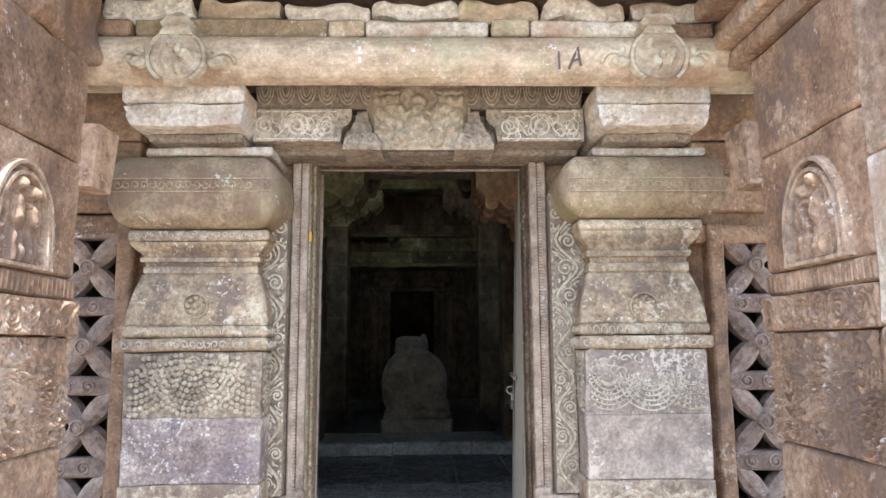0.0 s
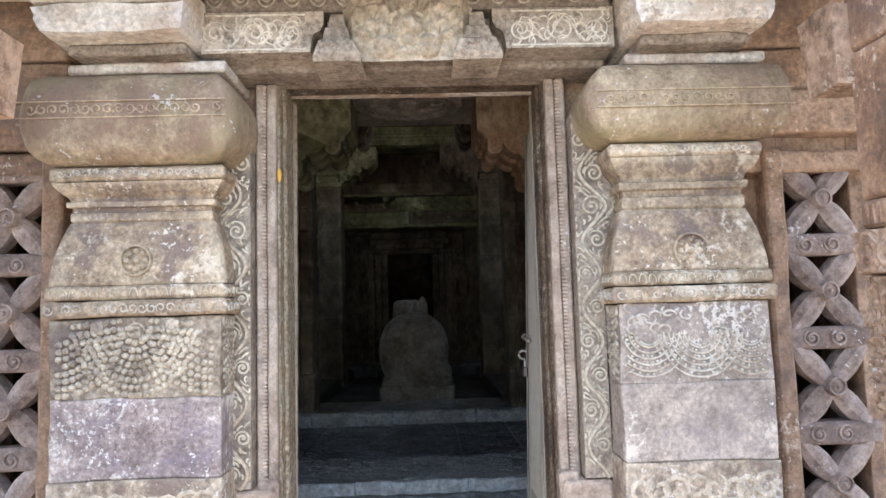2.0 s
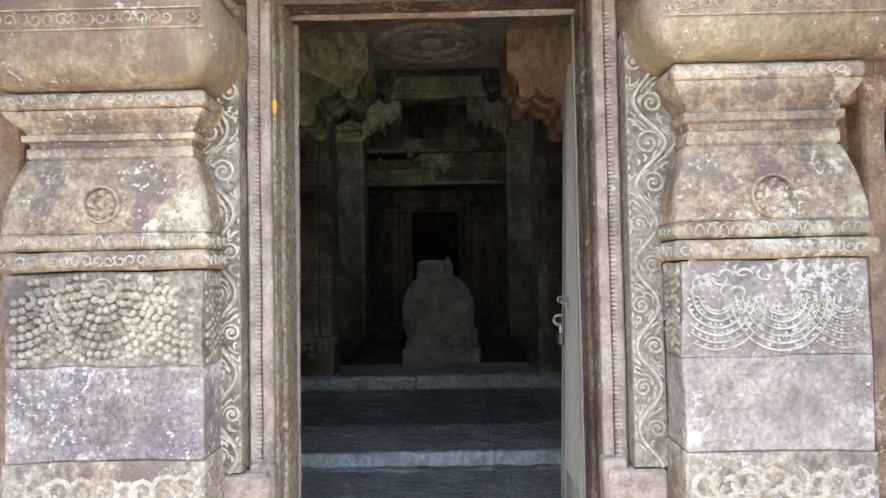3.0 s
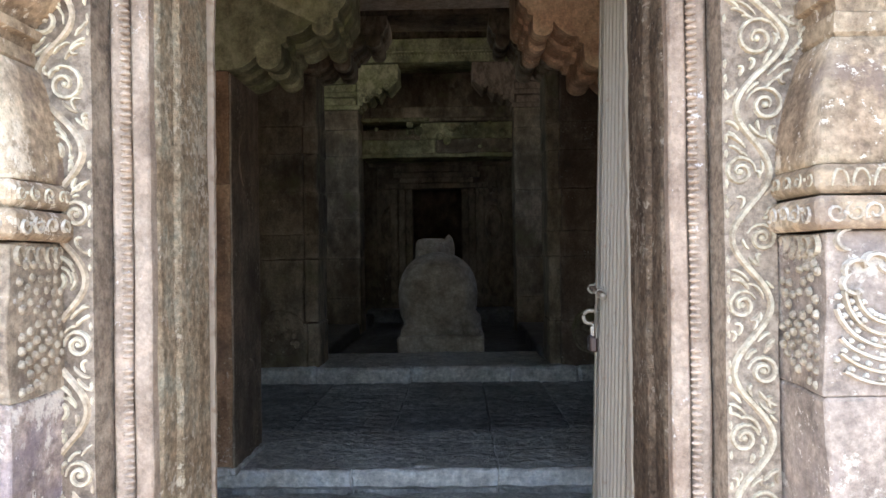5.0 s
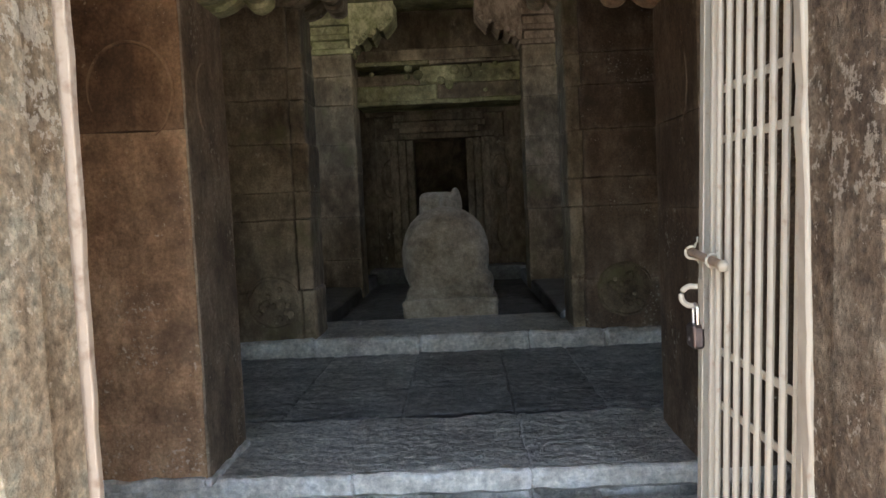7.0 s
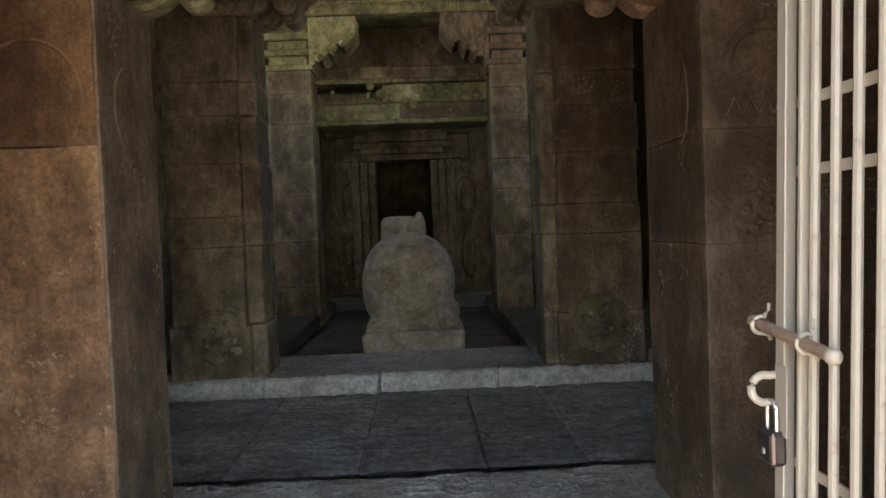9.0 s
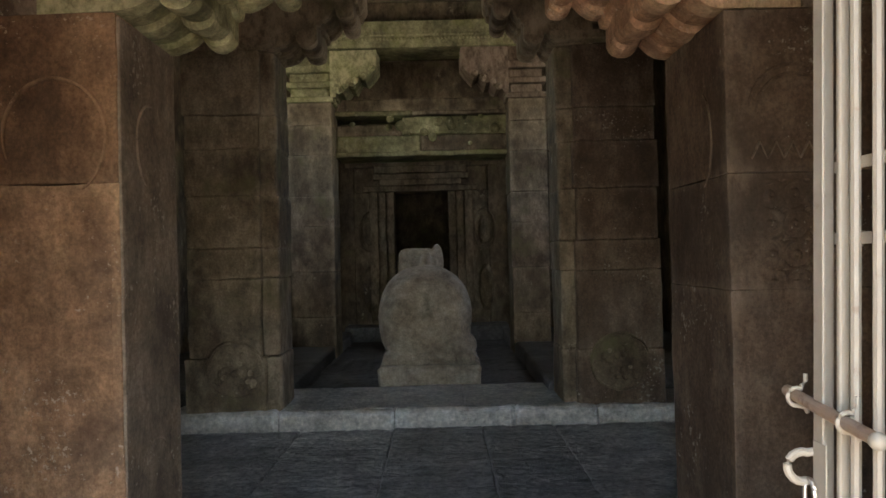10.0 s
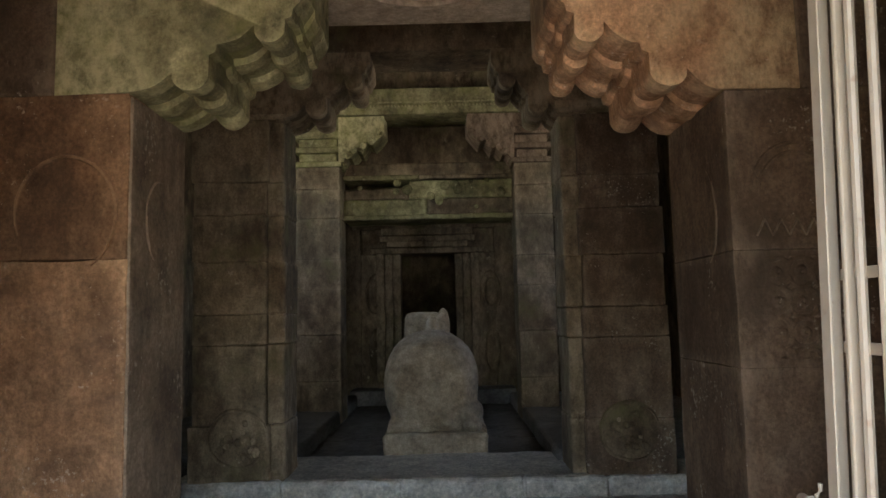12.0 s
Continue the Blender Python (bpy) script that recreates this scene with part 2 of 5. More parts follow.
# algae stains, plus the greenish light from the left put into the colour
M_MOSSLIT = stone("mossy_green_lit_stone", (0.12, 0.11, 0.055), (0.30, 0.275, 0.145), (0.54, 0.50, 0.28), 2.2, algae=0.4, algae_colour=(0.26, 0.27, 0.095), vary=0.14, streak=0.8, spread=0.85, bump=1.2, gritty=0.4, patch_colour=(0.09, 0.085, 0.048), patches=0.45, patch_scale=2.0, patch_soft=0.14, patch_mix=0.8, pale=0.3, pale_colour=(0.55, 0.52, 0.33))
M_FLOOR = stone("dark_floor_stone", (0.247, 0.237, 0.218), (0.494, 0.471, 0.436), (0.754, 0.722, 0.670), 2.8, bump=1.0, rough=0.30, grain=26, vary=0.16, gritty=0.6, patch_colour=(0.17, 0.162, 0.15), patches=0.35, patch_scale=1.8, patch_soft=0.15, chisel=(0.4, 1.2, 1.0), depth=0.08, gloss=0.6)
# floor stone with the deep shade around the statue put into its colour
M_FLOORSHADE = stone("shade_darkened_floor_stone", (0.056, 0.054, 0.051), (0.120, 0.116, 0.109), (0.200, 0.192, 0.180), 2.4, bump=1.0, rough=0.4, grain=26, vary=0.16, gritty=0.5, depth=0.02, gloss=0.5)
# paler than the floor stone: door light and sheen on the treads, as colour
M_TREADLIT = stone("rough_lit_tread_stone", (0.385, 0.358, 0.312), (0.676, 0.632, 0.554), (0.850, 0.814, 0.713), 3.4, bump=1.0, rough=0.36, grain=40, vary=0.05, gritty=0.5, patch_colour=(0.297, 0.270, 0.225), patches=0.3, patch_scale=2.2, patch_soft=0.2, chisel=(0.7, 1.4, 1.0), depth=0.07, gloss=0.5)
M_STEP = stone("worn_step_stone", (0.382, 0.350, 0.306), (0.678, 0.630, 0.549), (0.78, 0.77, 0.74), 3.2, bump=0.8, rough=0.5, vary=0.05, grain=30, chisel=(0.7, 1.5, 1.5), depth=0.012, gloss=0.5, edge=0.575)
M_BULL = stone("statue_stone", (0.24, 0.195, 0.14), (0.40, 0.335, 0.25), (0.52, 0.45, 0.35), 2.6, bump=0.35, gritty=0.3, patch_colour=(0.15, 0.125, 0.095), patches=0.35, patch_scale=3.0, patch_soft=0.15)
M_PORCH = stone("trodden_porch_stone", (0.115, 0.08, 0.056), (0.21, 0.152, 0.112), (0.32, 0.24, 0.18), 2.4, bump=0.8, vary=0.12)
M_EARTH = stone("trodden_earth", (0.32, 0.285, 0.23), (0.45, 0.41, 0.34), (0.55, 0.51, 0.43), 0.4, grain=20)
M_CREAM = paint("cream_paint", (0.36, 0.32, 0.25), 0.42, 0.0, 0.14, (0.3, 0.24, 0.18))
M_DUSTY = paint("dusty_cream_paint", (0.40, 0.325, 0.245), 0.6, 0.0, 0.4, (0.24, 0.17, 0.12))
M_RUST = paint("rusty_brown_paint", (0.30, 0.215, 0.15), 0.5, 0.0, 0.3, (0.14, 0.085, 0.06))
M_STEEL = paint("worn_steel", (0.55, 0.53, 0.5), 0.28, 1.0, 0.3, (0.2, 0.17, 0.15))
M_DARKSTEEL = paint("dark_lock_metal", (0.22, 0.18, 0.17), 0.3, 1.0, 0.2, (0.03, 0.03, 0.03))
M_YELLOW = paint("yellow_ochre_paint", (0.65, 0.38, 0.06), 0.7, 0.0, 0.3)
M_CHALK = paint("white_chalk", (0.8, 0.78, 0.74), 0.9, 0.0, 0.3, (0.5, 0.45, 0.4))
M_INK = paint("dark_scratch", (0.17, 0.13, 0.12), 0.9, 0.0, 0.3, (0.22, 0.18, 0.16))

# ================= building helpers =================


def thing(name, at, label, category, group="", kind=""):
    e = new(name)
    e.location = at
    e.empty_display_size = 0.1
    return tagged(e, label, category, group, kind)


def part(name, bm, material, parent=None, label="", smooth=False, kind=""):
    """One bmesh, in world coordinates, as one mesh object under a thing."""
    me = bpy.data.meshes.new(name)
    bmesh.ops.recalc_face_normals(bm, faces=bm.faces)
    bm.to_mesh(me)
    bm.free()
    me.materials.append(material)
    if smooth:
        for p in me.polygons:
            p.use_smooth = True
    ob = new(name, me)
    if parent is not None:
        up = parent.location if parent.type == "EMPTY" else Vector((0, 0, 0))
        ob.parent = parent
        ob.matrix_parent_inverse = Matrix.Translation(-up)
    return tagged(ob, label, kind=kind)


def solid(name, bm, material, label, category, group="", kind="", smooth=False):
    ob = part(name, bm, material, None, "", smooth)
    return tagged(ob, label, category, group, kind)


def wear(bm, amp=0.006, size=6.0, seed=0.0):
    """Uneven, worn surface: pushes every corner about by smooth noise."""
    o = Vector((seed * 3.7, seed * 1.3, seed * 2.1))
    for v in bm.verts:
        p = v.co * size + o
        v.co += noise.noise_vector(p) * amp + noise.noise_vector(p * 3.1) * amp * 0.4
    return bm


def grid_box(bm, x0, x1, y0, y1, z0, z1, step=0.12, round_=0.012, most=44):
    """A box with a fine skin of faces and blunted edges."""
    n = [max(1, min(most, int(round((b - a) / step)))) for a, b in ((x0, x1), (y0, y1), (z0, z1))]
    lo, hi = (x0, y0, z0), (x1, y1, z1)
    r = min(round_, 0.24 * min(x1 - x0, y1 - y0, z1 - z0))

    def cuts(k):
        return [lo[k], lo[k] + r] + [lo[k] + (hi[k] - lo[k]) * i / n[k] for i in range(1, n[k])] + [hi[k] - r, hi[k]]
    c = [cuts(0), cuts(1), cuts(2)]
    seen = {}

    def vert(i, j, k):
        key = (i, j, k)
        if key not in seen:
            p = [c[0][i], c[1][j], c[2][k]]
            on = [a for a, q in ((0, i), (1, j), (2, k)) if q in (0, len(c[a]) - 1)]
            if len(on) >= 2:
                f = 0.42 if len(on) == 2 else 0.55
                for a in on:
                    p[a] += r * f * (1 if (i, j, k)[a] == 0 else -1)
            seen[key] = bm.verts.new(p)
        return seen[key]
    for a in range(3):
        b_, d_ = (a + 1) % 3, (a + 2) % 3
        for end in (0, len(c[a]) - 1):
            for i in range(len(c[b_]) - 1):
                for j in range(len(c[d_]) - 1):
                    quad = []
                    for di, dj in ((0, 0), (1, 0), (1, 1), (0, 1)):
                        idx = [0, 0, 0]
                        idx[a], idx[b_], idx[d_] = end, i + di, j + dj
                        quad.append(vert(*idx))
                    bm.faces.new(quad)
    return bm


def chip(bm, z_top, amp=0.012, fx=5.0, fy=15.0, seed=0.0):
    """Chisel-dressed upper side: short ripples and pits across the slab."""
    for v in bm.verts:
        if v.co.z > z_top - 0.03:
            p = Vector((v.co.x * fx + seed, v.co.y * fy, seed))
            v.co.z -= amp * (abs(noise.noise(p)) * 1.5 + 0.6 * abs(noise.noise(p * 2.3)))
    return bm


def block(x0, x1, y0, y1, z0, z1, amp=0.004, seed=0.0, step=0.12, round_=0.012):
    return wear(grid_box(bmesh.new(), x0, x1, y0, y1, z0, z1, step, round_), amp, 5.0, seed)


def loft(rings, nx=8, ny=4, bm=None):
    """Stacked oblongs (z, x0, x1, y0, y1), from the bottom up, skinned and capped."""
    bm = bm or bmesh.new()
    rows = []
    for z, x0, x1, y0, y1 in rings:
        pts = [(x0 + (x1 - x0) * i / nx, y0) for i in range(nx)] + [(x1, y0 + (y1 - y0) * i / ny) for i in range(ny)]
        pts += [(x1 - (x1 - x0) * i / nx, y1) for i in range(nx)] + [(x0, y1 - (y1 - y0) * i / ny) for i in range(ny)]
        rows.append([bm.verts.new((x, y, z)) for x, y in pts])
    for a, b in zip(rows, rows[1:]):
        k = len(a)
        for i in range(k):
            bm.faces.new((a[i], a[(i + 1) % k], b[(i + 1) % k], b[i]))
    bm.faces.new(rows[0][::-1])
    bm.faces.new(rows[-1])
    return bm


def extrude_profile(points, a0, a1, axis="y", steps=3):
    """A closed outline of (u, z) drawn out along x or y."""
    bm = bmesh.new()
    rows = []
    for s in range(steps + 1):
        a = a0 + (a1 - a0) * s / steps
        rows.append([bm.verts.new((u, a, z) if axis == "y" else (a, u, z)) for u, z in points])
    k = len(points)
    for p, q in zip(rows, rows[1:]):
        for i in range(k):
            bm.faces.new((p[i], p[(i + 1) % k], q[(i + 1) % k], q[i]))
    bm.faces.new(rows[0][::-1])
    bm.faces.new(rows[-1])
    return bm


def front(y):
    """Carving on a face that looks towards the porch (-y)."""
    return lambda u, v, h: Vector((u, y - h, v))


def side(x, way):
    """Carving on a face square to x; way: the side that it looks to."""
    return lambda u, v, h: Vector((x + way * h, u, v))


def ridge(bm, pts, w, h, place, taper=True):
    """A raised line of carving along (u, v) points."""
    rows = []
    n = len(pts)
    for i, (u, v) in enumerate(pts):
        a, b = pts[max(0, i - 1)], pts[min(n - 1, i + 1)]
        d = Vector((b[0] - a[0], b[1] - a[1]))
        if d.length < 1e-9:
            d = Vector((1, 0))
        d.normalize()
        s = Vector((-d.y, d.x))
        k = 1.0
        if taper:
            e = min(i, n - 1 - i) / max(1, n - 1) * 2
            k = 0.45 + 0.55 * min(1, e * 2.5)
        rows.append([bm.verts.new(place(u + s.x * w * k * q, v + s.y * w * k * q, h * k * g)) for q, g in ((-1, -0.15), (-0.5, 0.85), (0.5, 0.85), (1, -0.15))])
    for a, b in zip(rows, rows[1:]):
        for i in range(3):
            bm.faces.new((a[i], a[i + 1], b[i + 1], b[i]))
    return bm


def dome(bm, u, v, r, h, place, seg=7, rv=None):
    """A rounded boss of carving."""
    rv = rv or r
    rings = []
    for f, g in ((1.0, -0.1), (0.82, 0.6), (0.4, 0.95)):
        rings.append([bm.verts.new(place(u + r * f * math.cos(2 * math.pi * i / seg), v + rv * f * math.sin(2 * math.pi * i / seg), h * g)) for i in range(seg)])
    for a, b in zip(rings, rings[1:]):
        for i in range(seg):
            bm.faces.new((a[i], a[(i + 1) % seg], b[(i + 1) % seg], b[i]))
    bm.faces.new(rings[-1])
    return bm


def spiral(u, v, r0, r1, turns, start, way=1, n=22):
    return [(u + (r0 + (r1 - r0) * i / n) * math.cos(start + way * 2 * math.pi * turns * i / n),
             v + (r0 + (r1 - r0) * i / n) * math.sin(start + way * 2 * math.pi * turns * i / n)) for i in range(n + 1)]


def arc(u, v, ru, rv, a0, a1, n=10):
    return [(u + ru * math.cos(radians(a0 + (a1 - a0) * i / n)), v + rv * math.sin(radians(a0 + (a1 - a0) * i / n))) for i in range(n + 1)]


def rosette(bm, u, v, r, h, place, petals=8):
    ridge(bm, arc(u, v, r * 0.93, r * 0.93, 0, 360, 24), r * 0.09, h, place, False)
    for i in range(petals):
        a = 2 * math.pi * i / petals
        dome(bm, u + 0.58 * r * math.cos(a), v + 0.58 * r * math.sin(a), 0.2 * r, h * 0.9, place, 6)
    dome(bm, u, v, 0.24 * r, h * 1.2, place, 7)
    return bm


def tube(path, r, seg=8, bm=None, close=True):
    """A round rod along 3D points."""
    bm = bm or bmesh.new()
    pts = [Vector(p) for p in path]
    rows = []
    for i, p in enumerate(pts):
        d = (pts[min(len(pts) - 1, i + 1)] - pts[max(0, i - 1)]).normalized()
        ref = Vector((0, 0, 1)) if abs(d.z) < 0.9 else Vector((1, 0, 0))
        s = d.cross(ref).normalized()
        t = s.cross(d)
        rows.append([bm.verts.new(p + (s * math.cos(2 * math.pi * k / seg) + t * math.sin(2 * math.pi * k / seg)) * r) for k in range(seg)])
    for a, b in zip(rows, rows[1:]):
        for k in range(seg):
            bm.faces.new((a[k], a[(k + 1) % seg], b[(k + 1) % seg], b[k]))
    if close:
        bm.faces.new(rows[0][::-1])
        bm.faces.new(rows[-1])
    return bm


def relief_field(u0, u1, v0, v1, place, height, n=46):
    """An eroded relief: a fine sheet pushed out by height(u, v)."""
    bm = bmesh.new()
    m = max(8, int(n * (v1 - v0) / (u1 - u0)))
    g = [[bm.verts.new(place(u0 + (u1 - u0) * i / n, v0 + (v1 - v0) * j / m, height(u0 + (u1 - u0) * i / n, v0 + (v1 - v0) * j / m))) for i in range(n + 1)] for j in range(m + 1)]
    for j in range(m):
        for i in range(n):
            bm.faces.new((g[j][i], g[j][i + 1], g[j + 1][i + 1], g[j + 1][i]))
    return bm


def bump_at(u, v, cu, cv, ru, rv):
    d = ((u - cu) / ru) ** 2 + ((v - cv) / rv) ** 2
    return max(0.0, 1 - d) ** 0.6


rng = random.Random(11)

# ================= the large structure =================
# ground outside, porch floor and hall floor
bm = bmesh.new()
bmesh.ops.create_grid(bm, x_segments=60, y_segments=60, size=400)
for v in bm.verts:
    v.co.z = -0.35 + 0.1 * noise.noise(v.co * 0.03)
solid("ground", bm, M_EARTH, "dry trodden earth around the temple", "ground", kind="structure")

porch_floor = solid("floor_porch", block(-3.4, 3.4, -1.2, 3.6, -0.5, -0.02, 0.002), M_PORCH, "dark stone bed of the porch floor", "floor", kind="structure")
hall_floor = solid("floor", block(-3.3, 3.3, 3.5, 17.4, -0.5, -0.04, 0.002, step=0.6), M_FLOOR, "dark stone bed of the hall floor", "floor", kind="structure")

# outer walls of the hall; side walls have a window opening each
T_SIDE = 3.3
for sx in (-1, 1):
    xa, xb = (T_SIDE, T_SIDE + 0.5) if sx > 0 else (-T_SIDE - 0.5, -T_SIDE)
    nm = "wall_east" if sx > 0 else "wall_west"
    bm = bmesh.new()
    for y0, y1 in ((3.7, 10.65), (11.75, 17.4)):
        grid_box(bm, xa, xb, y0, y1, -0.5, 5.0, 0.8)
    for z0, z1 in ((-0.5, 2.7), (4.1, 5.0)):
        grid_box(bm, xa, xb, 10.65, 11.75, z0, z1, 0.8)
    solid(nm, wear(bm, 0.006, 2.0), M_HALL, "dark coursed stone side wall of the hall", "wall", kind="structure")
solid("wall_north", block(-3.8, 3.8, 17.4, 17.9, -0.5, 5.0, 0.006, step=0.8), M_HALL, "dark stone back wall of the shrine", "wall", kind="structure")

# the door wall: openings for the door and the two pierced windows
bm = bmesh.new()
Y0, Y1 = 3.76, 4.06
for x0, x1, z0, z1 in ((-3.8, -1.76, -0.5, 5.0), (-1.76, -1.46, -0.5, 0.42), (-1.76, -1.46, 2.05, 5.0), (-1.46, -0.53, -0.5, 5.0),
                       (-0.53, 0.60, 2.45, 5.0), (0.60, 1.56, -0.5, 5.0), (1.56, 1.86, -0.5, 0.42), (1.56, 1.86, 1.98, 5.0), (1.86, 3.8, -0.5, 5.0)):
    grid_box(bm, x0, x1, Y0, Y1, z0, z1, 0.4, 0.004)
solid("wall_south", wear(bm, 0.003, 3.0), M_RED, "red sandstone front wall of the hall around the doorway", "wall", kind="structure")

# ceilings: porch, vestibule, nave
solid("ceiling_porch", block(-3.6, 3.6, 2.44, 3.76, 3.02, 3.4, 0.006, step=0.4), M_RED, "red sandstone porch ceiling slabs", "ceiling", kind="structure")
bm = grid_box(bmesh.new(), -3.3, 3.3, 4.06, 6.97, 3.08, 3.5, 0.5)
rosette(bm, -0.03, 6.32, 0.42, 0.035, lambda u, v, h: Vector((u, v, 3.08 - h)), 12)
ridge(bm, arc(-0.03, 6.32, 0.3, 0.3, 0, 360, 30), 0.02, 0.035, lambda u, v, h: Vector((u, v, 3.08 - h)), False)
solid("ceiling_vestibule", wear(bm, 0.003, 4), M_BULL, "carved grey stone ceiling slab with a round lotus", "ceiling", kind="structure")
bm = bmesh.new()
grid_box(bm, -3.8, 3.8, 6.6, 17.9, 5.0, 5.4, 0.8)
grid_box(bm, -3.3, 3.3, 6.75, 6.97, 3.5, 5.0, 0.5)
solid("ceiling", wear(bm, 0.006, 2), M_HALL, "dark stone ceiling slabs of the nave", "ceiling", kind="structure")

# door sill, raised bands of paving between the piers
sill = solid("door_sill", block(-0.62, 0.68, 3.5, 4.08, -0.02, 0.085, 0.004), M_STEP, "worn grey stone door sill", "sill", kind="structure")
band = thing("raised_paving", (0, 6.5, 0.07), "worn grey stone step between the piers", "step", kind="structure")
for a, b in ((-1.7, -0.48), (-0.48, 0.34), (0.34, 1.7)):
    dy = rng.uniform(-0.008, 0.008)
    bm = grid_box(bmesh.new(), a + 0.0003, b - 0.0003, 6.09 + dy, 6.145, -0.04, 0.208, 0.03, 0.02)
    # foot slanted back, a shape added to give a black shadow line
    for v in bm.verts:
        if v.co.z < 0.115 and v.co.y < 6.12:
            v.co.y += min(0.05, (0.115 - v.co.z) * 1.6)
    # the kerb's pale colour adds to the door light on it
    part("kerb", wear(wear(bm, 0.010, 7.0), 0.004, 22), M_STEP, band, "worn kerb face with door light put into its pale colour")
for a, b in ((-1.7, 0.34), (0.34, 1.7)):
    bm = grid_box(bmesh.new(), a, b, 6.1455, 6.96, -0.04, 0.212, 0.02, 0.012, 90)
    part("slab", chip(wear(bm, 0.012, 5.0), 0.212, 0.014, 10, 20, a), M_TREADLIT, band)
band2 = thing("raised_paving", (0, 9.6, 0.12), "worn grey stone step before the bull statue", "step", kind="structure")
xs = [-2.2, -1.32, -0.36, 0.62, 1.3, 2.2]
for a, b in zip(xs, xs[1:]):
    y_k = 9.14 + rng.uniform(-0.015, 0.015)
    bm = grid_box(bmesh.new(), a + 0.0003, b - 0.0003, y_k, 9.26, -0.04, 0.28 + rng.uniform(-0.006, 0.006), 0.05, 0.03)
    part("kerb", wear(bm, 0.014, 6.0), M_STEP, band2, "worn kerb face with door light put into its pale colour")
xs = [-2.2, -1.0, 0.22, 1.15, 2.2]
for a, b in zip(xs, xs[1:]):
    bm = grid_box(bmesh.new(), a + 0.0006, b - 0.0006, 9.2605, 10.2, -0.04, 0.277, 0.05, 0.012)
    part("slab", wear(bm, 0.012, 6.0), M_TREADLIT, band2)

# ================= doorway =================
JY = 3.66


def vine_band(xl, xr, z0, z1, y, bulge, out, phase):
    """A band of scrolling vine: ground with a swelling outer edge, stem, coils and leaves."""
    w = xr - xl
    rings = []
    n = 30
    for i in range(n + 1):
        z = z0 + (z1 - z0) * i / n
        k = max(0.0, 1 - abs(z - 1.83) / 0.3)
        k = k * k * (3 - 2 * k) * bulge
        rings.append((z, xl - (k if out < 0 else 0), xr + (k if out > 0 else 0), y, y + 0.12))
    g = loft(rings, 4, 2)
    wear(g, 0.002, 9)
    c = bmesh.new()
    xc = (xl + xr) / 2
    lam = 0.265
    pl = front(y)
    am = w * 0.36
    stem = []
    m = int((z1 - z0) / 0.012)
    for i in range(m + 1):
        z = z0 + (z1 - z0) * i / m
        k = max(0.0, 1 - abs(z - 1.83) / 0.3)
        xo = xc + out * 0.5 * k * k * bulge
        stem.append((xo + am * math.sin(2 * math.pi * z / lam + phase), z))
    ridge(c, stem, 0.0072, 0.010, pl, False)
    h = 0
    coils = []
    while True:
        zc = ((h + 0.5) * math.pi - phase) * lam / (2 * math.pi)
        h += 1
        if zc > z1 - 0.05:
            break
        if zc < z0 + 0.04:
            continue
        sgn = 1 if math.sin(2 * math.pi * zc / lam + phase) > 0 else -1
        k = max(0.0, 1 - abs(zc - 1.83) / 0.3)
        xo = xc + out * 0.5 * k * k * bulge
        ex = 1 + 0.5 * k
        cx = xo - sgn * am * 0.55
        ridge(c, spiral(cx, zc, 0.030 * ex, 0.007, 1.6, radians(rng.uniform(-30, 30)) + (0 if sgn > 0 else math.pi), sgn), 0.0052, 0.009, pl)
        dome(c, cx, zc, 0.007, 0.008, pl, 6)
        coils.append((cx, zc))
    for i in range(3, len(stem) - 4):
        xs_, zs_ = stem[i]
        k = max(0.0, 1 - abs(zs_ - 1.83) / 0.3)
        lo_, hi_ = xl - (bulge * k * k if out < 0 else 0) + 0.003, xr + (bulge * k * k if out > 0 else 0) - 0.003
        tx = (stem[i + 1][0] - stem[i - 1][0]) / (stem[i + 1][1] - stem[i - 1][1])
        for sd in (-1, 1):
            off = rng.uniform(0.011, 0.05)
            ln = rng.uniform(0.016, 0.032)
            up = 1 if rng.random() < 0.75 else -1
            pts = []
            for j in range(7):
                th = radians(rng.uniform(95, 110)) * j / 6
                px_ = xs_ + sd * (off + ln * 0.75 * (1 - math.cos(th))) + tx * ln * math.sin(th) * 0.8 * up
                pz_ = zs_ + up * ln * math.sin(th)
                clear = all((px_ - q0) ** 2 + (pz_ - q1) ** 2 > 0.033 ** 2 for q0, q1 in coils)
                if lo_ < px_ < hi_ and z0 < pz_ < z1 and clear:
                    pts.append((px_, pz_))
            if len(pts) > 3:
                ridge(c, pts, rng.uniform(0.0034, 0.0052), 0.008, pl)
    for i in range(int((z1 - z0) / 0.03)):
        if rng.random() < 0.5:
            continue
        dome(c, xl + 0.006 if out > 0 else xr - 0.006, z0 + 0.03 * i + 0.01, 0.004, 0.005, pl, 5, 0.01)
    return g, wear(c, 0.0012, 14)


